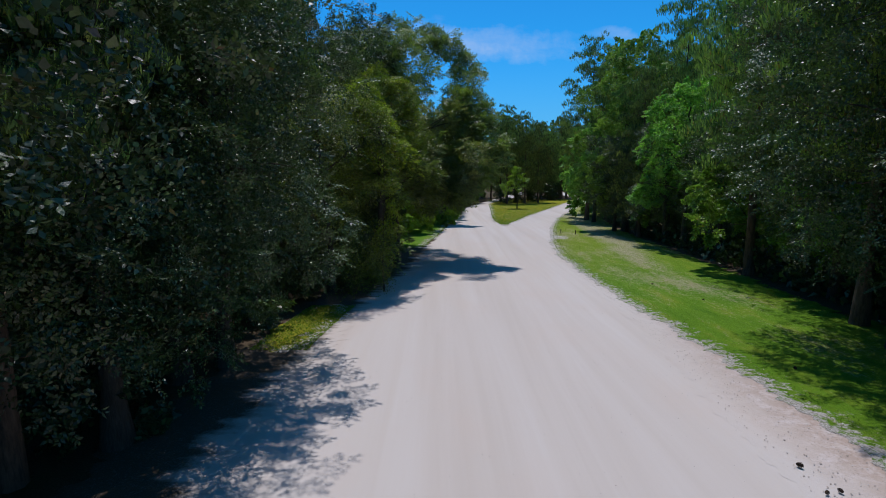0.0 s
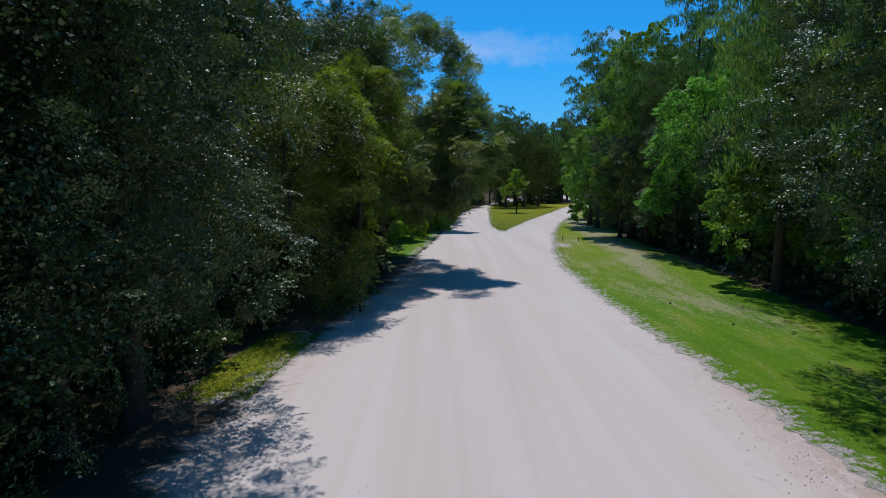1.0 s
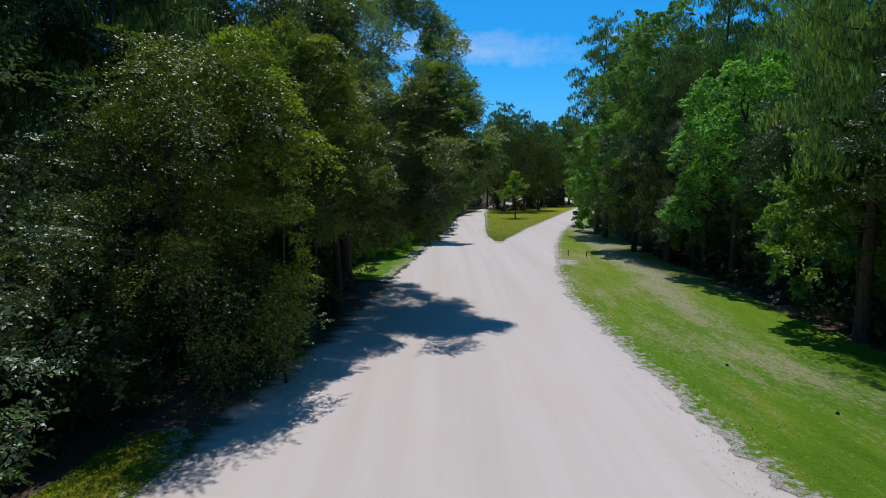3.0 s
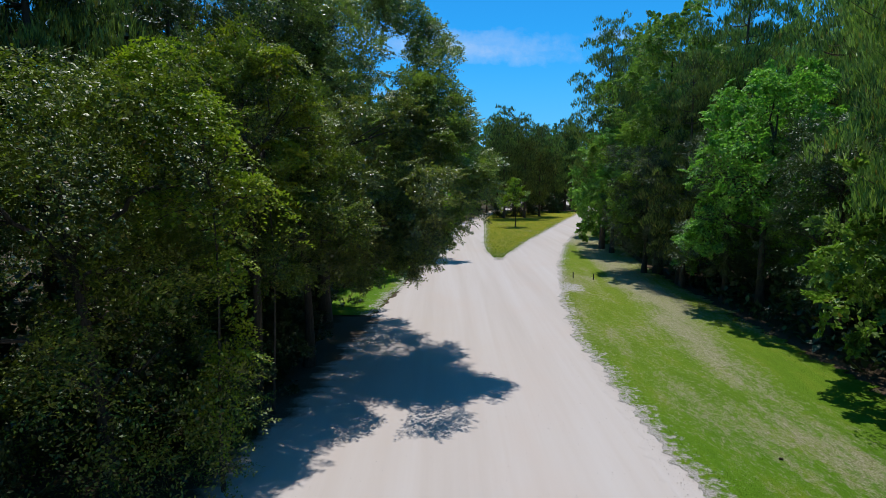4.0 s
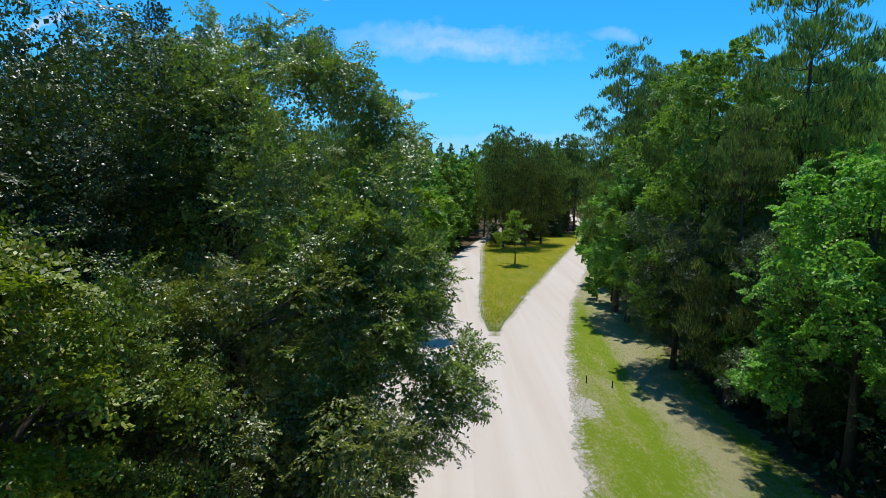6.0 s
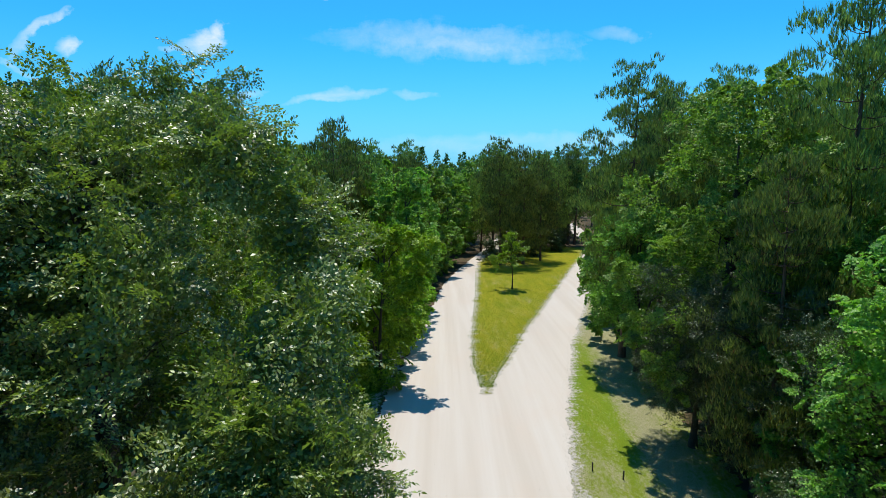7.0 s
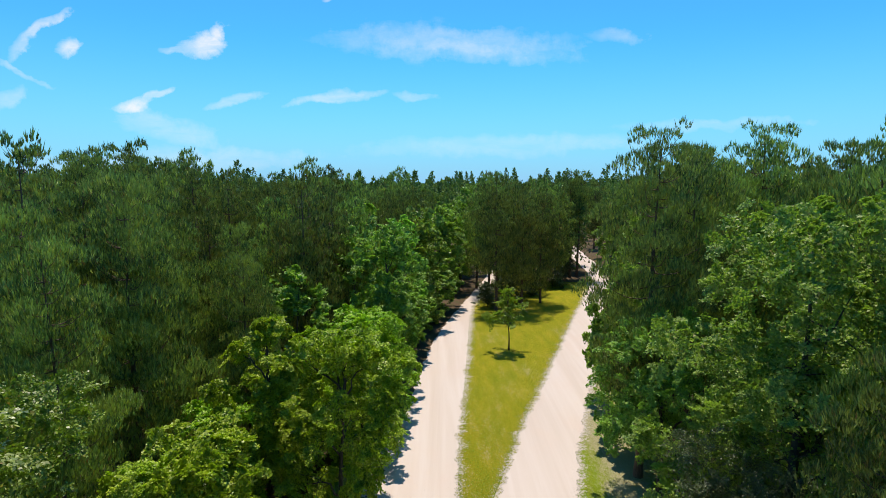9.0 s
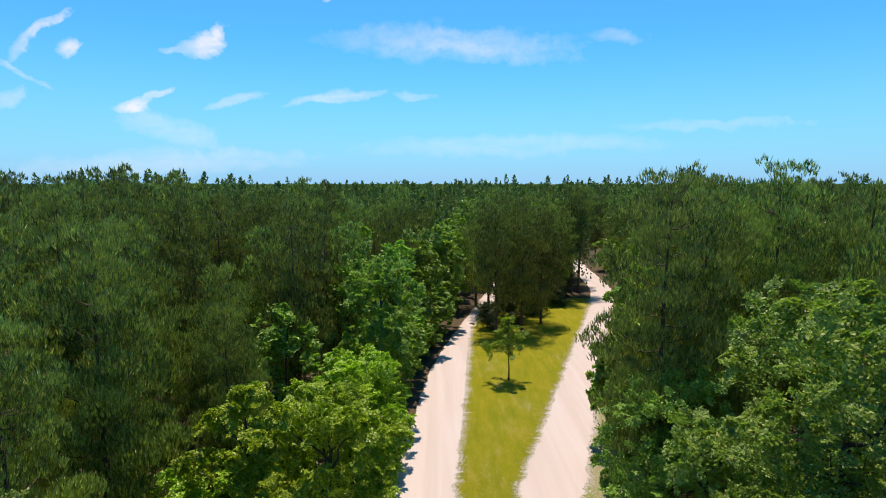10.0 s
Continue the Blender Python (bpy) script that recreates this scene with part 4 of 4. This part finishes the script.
def build_right_woods(oak_a, oak_b, shrub):
    low = broadleaf("gum_sapling", 21, 7.4, 1.3, 2.9, 2700, 0.15, GUM_LEAF, "low leafy sapling hanging over the grass verge", flat=0.1, twig_len=0.34, trunk_r=0.12, count=26, slim=0.7)
    stand(low, 16.0, 28.0, 0, RIGHT)
    mid = broadleaf("gum_tree", 22, 11.4, 3.0, 3.7, 6000, 0.108, GUM_LEAF, GUM, flat=0.1, twig_len=0.34, trunk_r=0.2, count=34, slim=0.7, crisp=0.5)
    stand(mid, 17.2, 38.2, 0, RIGHT)
    stand(broadleaf("gum_tree", 23, 17.0, 2.4, 4.4, 11000, 0.100, GUM_LEAF, "tall rounded sweetgum with bright green leaves", flat=0.1, twig_len=0.34, trunk_r=0.28, count=46, slim=0.75, crisp=0.5), 16.8, 49.3, 0, RIGHT)
    for x, y, a, s, k in ((16.4, 20.5, 90, 1.05, 1.0), (19.8, 33.0, 40, 1.0, 0.9), (18.3, 43.6, 160, 1.05, 0.95)):
        place(low, x, y, a, s, k, "low leafy sapling at the edge of the woods", RIGHT)
    far_low = broadleaf("gum_sapling", 26, 8.4, 0.5, 3.0, 1100, 0.26, GUM_LEAF, "leafy sapling beside the sandy lane", flat=0.1, twig_len=0.34, trunk_r=0.12, count=30, slim=0.7)
    stand(far_low, 17.5, 66.0, 0, RIGHT)
    for x, y, a, s, k in ((19.6, 72.5, 120, 1.1, 1.1), (22.6, 80.0, 10, 1.1, 1.1), (25.6, 88.0, 250, 1.1, 1.1), (28.6, 96.0, 70, 1.15, 1.1), (32.4, 104.5, 30, 1.15, 1.1),
                          (36.5, 115, 190, 1.25, 1.1), (40.0, 126, 100, 1.25, 1.1), (41.0, 134.5, 20, 1.0, 0.8), (41.6, 143.0, 150, 1.1, 0.8), (42.0, 151.5, 260, 1.1, 0.8)):
        place(far_low, x, y, a, s, k, "leafy sapling beside the sandy lane", RIGHT)
    for x, y, a, s, k in ((18.5, 24.5, 60, 1.0, 1.05), (16.5, 59.3, 100, 0.95, 1.0), (20.5, 54.5, 230, 1.0, 1.0), (24.2, 71, 30, 1.0, 1.0), (21.5, 44, 330, 1.0, 1.05), (35.5, 112, 20, 1.1, 1.1), (29.6, 88, 200, 1.0, 1.2)):
        place(mid, x, y, a, s, k, GUM, RIGHT)
    # the first is added, hidden in the sweetgum's crown, to thicken its shadow
    for x, y, a, s, k in ((15.7, 49.2, 80, 0.60, 1.0), (16.6, 45.4, 220, 0.60, 1.0), (16.8, 40.6, 310, 0.60, 1.0), (17.2, 33.4, 10, 0.62, 1.0), (12.9, 14.6, 100, 0.95, 1.0), (11.9, 6.6, 10, 0.95, 1.0), (16.2, 21.5, 220, 0.85, 1.0)):
        place(oak_a, x, y, a, s, k, "dark broadleaf tree overhanging the grass verge", RIGHT)
    for x, y, a, s, k in ((20, 19, 30, 1.0, 1.1), (20, 9, 130, 1.0, 1.1), (14.0, -3, 40, 1.0, 1.0)):
        place(oak_b, x, y, a, s, k, "dark broadleaf tree in a clump of woods", RIGHT)
    for x, y, a, s, k in ((23.0, 119.0, 80, 1.1, 1.0), (25.6, 125.5, 10, 1.2, 1.0), (27.0, 131.5, 50, 1.1, 1.0), (11.2, 105.5, 50, 1.0, 1.0), (14.4, 107.5, 110, 1.1, 1.0), (18.4, 113.5, 20, 1.0, 1.0), (19.5, 26.0, 10, 0.9, 0.9), (20.4, 31.5, 70, 0.9, 0.9), (21.0, 41.4, 140, 1.0, 0.9),
                          (21.4, 53.4, 200, 1.0, 0.9), (16.2, 17.4, 220, 1.0, 1.0), (15.6, 9.2, 300, 1.0, 1.0), (19.0, 23.2, 20, 1.0, 0.9), (21.2, 46.8, 20, 1.0, 1.0), (21.0, 36.5, 90, 1.0, 1.0)):
        place(shrub, x, y, a, s, k, "dark leafy shrub at the edge of the woods", RIGHT)


def build_pines():
    near = [pine(31, 20.3, 5.0, 3.3, 0.56, 70, 4, 0.33, 0.034, PINE, 0.24), pine(32, 19.5, 4.5, 3.0, 0.56, 70, 4, 0.33, 0.034, PINE, 0.22),
            pine(33, 17.6, 2.2, 3.2, 0.56, 70, 4, 0.33, 0.034, PINE, 0.21)]
    stand(near[0], 16.7, 62.2, 0, PINES), stand(near[1], 20.6, 65.0, 0, PINES), stand(near[2], -10.8, 58.8, 0, PINES)
    spots = [(0, 20.6, 47.6, 40, 1.02), (1, 25.0, 57.0, 100, 0.94), (0, 19.0, 31.0, 200, 0.95), (1, 17.6, 23.4, 300, 0.95), (2, 16.6, 13.5, 20, 1.0), (0, 22.5, 40.5, 250, 0.98),
             (2, 16.2, 5.0, 130, 1.0), (1, 21.5, 18.0, 60, 1.0), (2, -12.6, 64.6, 70, 1.0), (2, -9.6, 51.6, 190, 0.86), (1, -16.2, 70.0, 10, 0.96), (0, -19.8, 68.8, 80, 0.95),
             (2, -8.8, 68.0, 250, 0.82), (2, -13.8, 52.6, 150, 0.86), (2, -6.6, 63.0, 30, 0.74), (2, -15.6, 58.2, 280, 0.92),
             # next row: added pines, mostly above the view, that shade the left oaks
             (0, -8.6, 11.4, 30, 1.0), (1, -9.2, 4.6, 120, 1.05), (0, -9.8, 18.0, 220, 0.98), (1, -8.8, -3.4, 300, 1.05), (1, -6.9, 8.0, 70, 0.86), (0, -12.0, 24.0, 150, 0.95), (1, -9.8, 33.4, 20, 0.95), (0, -8.9, 27.4, 200, 0.88),
             (1, 13.6, 10.4, 250, 1.0), (0, 13.9, 17.4, 330, 0.96), (1, 13.4, 3.6, 20, 1.05), (0, 15.6, 27.0, 110, 0.92)]
    spots += [(2, 16.3, 44.4, 60, 0.76), (0, 25.6, 66.5, 160, 1.03), (1, 28.4, 63.5, 220, 1.02), (1, 23.0, 71.5, 300, 1.04)]
    for k, x, y, a, s in spots:
        place(near[k], x, y, a, s, 1.0, PINE, PINES)
    mid = [pine(41, 18.4, 3.5, 3.3, 0.66, 36, 4, 0.42, 0.056, PINE, 0.2), pine(42, 17.4, 2.8, 3.1, 0.66, 36, 4, 0.42, 0.056, PINE, 0.2), pine(43, 15.9, 2.0, 3.1, 0.66, 36, 4, 0.42, 0.056, PINE, 0.18)]
    bare = pine(44, 18.6, 10.0, 2.8, 0.66, 36, 4, 0.42, 0.056, "tall pine with a long bare trunk", 0.26)
    stand(mid[0], 12.2, 114.0, 0, PINES), stand(bare, 28.0, 128.4, 0, PINES), stand(mid[2], -9.6, 80.0, 0, PINES), stand(mid[1], 22.8, 126.0, 40, PINES)
    place(bare, 29.5, 128.8, 90, 1.0, 1.0, "tall pine with a long bare trunk", PINES)
    for k, x, y, a, s in ((1, 15.4, 112.5, 30, 0.98), (2, 10.6, 118.5, 60, 1.05), (2, 18.4, 117, 200, 1.0), (0, 14.4, 122, 130, 1.0), (1, 20.2, 124, 40, 1.0),
                          (0, 12.2, 103.6, 220, 1.0), (1, 15.8, 104.4, 300, 0.98), (2, 19.0, 108.0, 150, 0.98), (1, 24.6, 122.4, 80, 0.88), (2, 25.6, 135, 10, 1.0), (2, 17.4, 129, 300, 1.0), (1, 22.0, 137, 20, 1.0), (0, 26.0, 143, 200, 1.0), (0, 41.5, 118, 10, 1.0), (1, 43.5, 127, 80, 1.0), (2, 42.5, 136, 170, 1.0), (0, 44.5, 146, 250, 1.0), (1, 38.5, 110.5, 300, 1.0), (2, 47.0, 132, 30, 1.0),
                          (0, 30.0, 136, 70, 0.95), (2, 31.0, 144, 140, 1.0), (1, 31.5, 153, 200, 1.0), (0, 45.0, 157, 20, 1.0), (1, 43.5, 168, 110, 1.0)):
        place(mid[k], x, y, a, s, 1.0, PINE, PINES)
    rng = np.random.default_rng(77)
    done = [(-10.8, 58.8), (-12.6, 64.6), (-9.6, 51.6), (-16.2, 70), (-19.8, 68.8), (-8.8, 68), (-9.6, 80), (16.7, 62.2), (20.6, 65), (25, 57), (25.6, 66.5), (28.4, 63.5), (23, 71.5), (20.6, 47.6), (22.5, 40.5), (-13.8, 52.6),
            (-15.6, 58.2), (-6.6, 63.0)]
    for _ in range(900):
        y, x = rng.uniform(-22, 46), rng.choice((-1, 1)) * rng.uniform(0, 30)
        x += -15.5 if x < 0 else 22.5
        if len(done) < 75 and all((x - a) ** 2 + (y - b) ** 2 > 30 for a, b in done):
            done.append((x, y))
            place(mid[rng.integers(0, 3)], x, y, rng.uniform(0, 360), rng.uniform(0.8, 0.98), 1.0, PINE, PINES)
    count = 0
    for _ in range(6000):
        y = rng.uniform(44, 128)
        x = rng.uniform(-72, 86)
        wide = 0.86 * (y - 22)
        if abs(x - 5) > wide or count >= 150:
            continue
        if float(ROAD_LEFT(np.array([y]))[0]) - 8.0 < x < float(WOOD_RIGHT(np.array([y]))[0]) + 3.0:
            continue
        if any((x - a) ** 2 + (y - b) ** 2 < 25 for a, b in done):
            continue
        done.append((x, y))
        count += 1
        place(mid[rng.integers(0, 3)], x, y, rng.uniform(0, 360), rng.uniform(0.90, 1.14), 1.0, PINE, PINES)


def build_far_woods():
    """Woods out to the horizon: every tree a spindle of needle clumps."""
    rng = np.random.default_rng(99)
    sets = []
    for y0, y1, gap, per, size in ((124, 230, 6.5, 300, 0.52), (230, 420, 9.0, 90, 1.5), (420, 900, 14.0, 46, 3.2), (900, 2000, 30, 30, 7.0)):
        n = int((y1 - y0) * 1.9 * y1 / gap ** 2)
        x, y = rng.uniform(-0.95, 0.95, n) * (y1 - 20), rng.uniform(y0, y1, n)
        ok = (np.abs(x) < (y - 10) * 0.95) & ~((x > ROAD_LEFT(y) - 3) & (x < ISLAND_LEFT(y) + 2) & (y < 190)) & ~((x > ISLAND_RIGHT(y) - 2) & (x < ROAD_RIGHT(y) + 2.5) & (y < 190))
        x, y = x[ok], y[ok]
        n = len(x)
        h = (13.0 + 7.5 * rng.random(n) ** 1.3 + 1.8 * np.sin(x * 0.031 + 1.0) * np.cos(y * 0.023 + x * 0.011)) * {124: 1.05, 230: 0.95, 420: 0.72, 900: 0.45}[y0]
        f = rng.random((n, per)) ** 0.6
        r = (2.0 + size * 0.7) * (1 - f ** 2.2) ** 0.7 * np.sqrt(rng.random((n, per)))
        a = rng.uniform(0, 6.28, (n, per))
        p = np.stack([x[:, None] + r * np.cos(a), y[:, None] + r * np.sin(a), h[:, None] * (0.15 + 0.85 * f) - size * 1.1], -1).reshape(-1, 3)
        m = len(p)
        way = unit(rng.normal(0, 0.85, (m, 3)) + np.array([0, 0, 1.0]))
        side = unit(np.cross(way, rng.normal(0, 1, (m, 3)))) * (size * rng.uniform(0.25, 0.5, m))[:, None]
        sets.append(np.stack([p - side, p + side, p + way * (size * rng.uniform(0.8, 1.5, m))[:, None]], 1).reshape(-1, 3))
    v = np.concatenate(sets)
    tagged(new("far_woods", mesh("far_woods", v, np.arange(len(v)).reshape(-1, 3), FAR_LEAF)), "dense dark pine woods reaching to the horizon", "woods", kind="stuff")


def build_undergrowth():
    """Low leaves and brambles over the floor of the woods."""
    rng = np.random.default_rng(61)
    n = 60000
    y = rng.uniform(-6, 128, n)
    left = rng.random(n) < 0.5
    d = rng.random(n) ** 1.6 * 34
    x = np.where(left, ROAD_LEFT(y) - 4.4 - d, WOOD_RIGHT(y) + 0.6 + d)
    lump = 0.5 + 0.5 * np.sin(x * 0.9 + 1.3 * np.sin(y * 0.5)) * np.cos(y * 0.8 + x * 0.3)
    p = np.stack([x, y, rng.random(n) ** 1.5 * (0.5 + 1.5 * lump)], 1)
    ln = rng.uniform(0.18, 0.5, n)
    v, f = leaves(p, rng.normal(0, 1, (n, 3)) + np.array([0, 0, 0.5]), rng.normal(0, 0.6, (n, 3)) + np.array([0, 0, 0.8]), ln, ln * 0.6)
    tagged(new("undergrowth", mesh("undergrowth", v, f, SHADED_LEAF)), "low dark brambles and seedlings on the forest floor", "undergrowth", kind="stuff")


build_right_woods(*build_left_woods())
build_pines()
build_far_woods()
build_undergrowth()

# ---- the young tree on the island, small things ----
stand(broadleaf("young_tree", 51, 6.9, 2.5, 2.0, 300, 0.17, YOUNG_LEAF, "young thin tree with sparse yellow-green leaves on the grass island", trunk_r=0.085, count=20, top_heavy=0.25, slim=0.6),
      11.8, 86.4)


def stake(x, y, lean):
    rng = np.random.default_rng(int(x * 10))
    ob = new("marker_stake")
    s = np.linspace(0, 1, 5)
    part("post", mesh("post", *tube(np.stack([lean * s, 0 * s, -0.1 + 0.50 * s], 1), np.array([0.035, 0.034, 0.034, 0.033, 0.030]), 6, rng, 0.08), STAKE, True), ob)
    part("cap", mesh("cap", *tube(np.array([[lean, 0, 0.395], [lean, 0, 0.41], [lean, 0, 0.425], [lean, 0, 0.43]]), np.array([0.036, 0.04, 0.034, 0.004]), 6), STAKE, True), ob)
    ob.matrix_basis = pose(x, y, 0.03)
    return tagged(ob, "short dark wooden stake standing in the grass", "stake", "stakes in the verge")


stake(11.5, 46.4, 0.02)
stake(10.4, 47.1, -0.02)


def pine_cone():
    pieces = []
    for k in range(46):
        f = (k + 0.5) / 46
        a = k * 2.39996
        r = 0.045 * math.sin(math.pi * (0.12 + 0.83 * f)) + 0.006
        c = np.array([math.cos(a), math.sin(a), 0])
        t = np.array([-math.sin(a), math.cos(a), 0])
        z = np.array([0, 0, 0.11 * f - 0.055])
        base, tip = z + c * r * 0.35, z + c * r + np.array([0, 0, 0.012])
        w = 0.010
        pieces.append((np.array([base - t * w * 0.6, base + t * w * 0.6, tip + t * w, tip - t * w]), np.array([[0, 1, 2, 3]])))
        pieces.append((np.array([base - t * w * 0.6 - [0, 0, 0.008], base + t * w * 0.6 - [0, 0, 0.008], tip + t * w, tip - t * w]), np.array([[3, 2, 1, 0]])))
    pieces.append(tube(np.array([[0, 0, -0.058], [0, 0, -0.04], [0, 0, 0.0], [0, 0, 0.04], [0, 0, 0.058]]), np.array([0.004, 0.02, 0.03, 0.02, 0.003]), 7))
    ob = new("pine_cone", mesh("pine_cone", *joined(pieces), CONE))
    return tagged(ob, "dark open pine cone lying on loose sand", "pine cone", "pine cones by the road")


cone = pine_cone()
cone.matrix_basis = pose(6.05, 8.55, 0.075, 88, 10, 30)
for x, y, a, s in ((5.95, 7.75, 120, 0.7), (6.2, 7.8, 200, 0.75), (9.6, 24.2, 60, 0.8), (10.4, 21.0, 10, 0.8), (9.0, 13.2, 310, 0.8)):
    copy_thing(cone, pose(x, y, 0.07 if x < 7 else 0.09, 86, 8, a) @ Matrix.Diagonal((s, s, s, 1)))
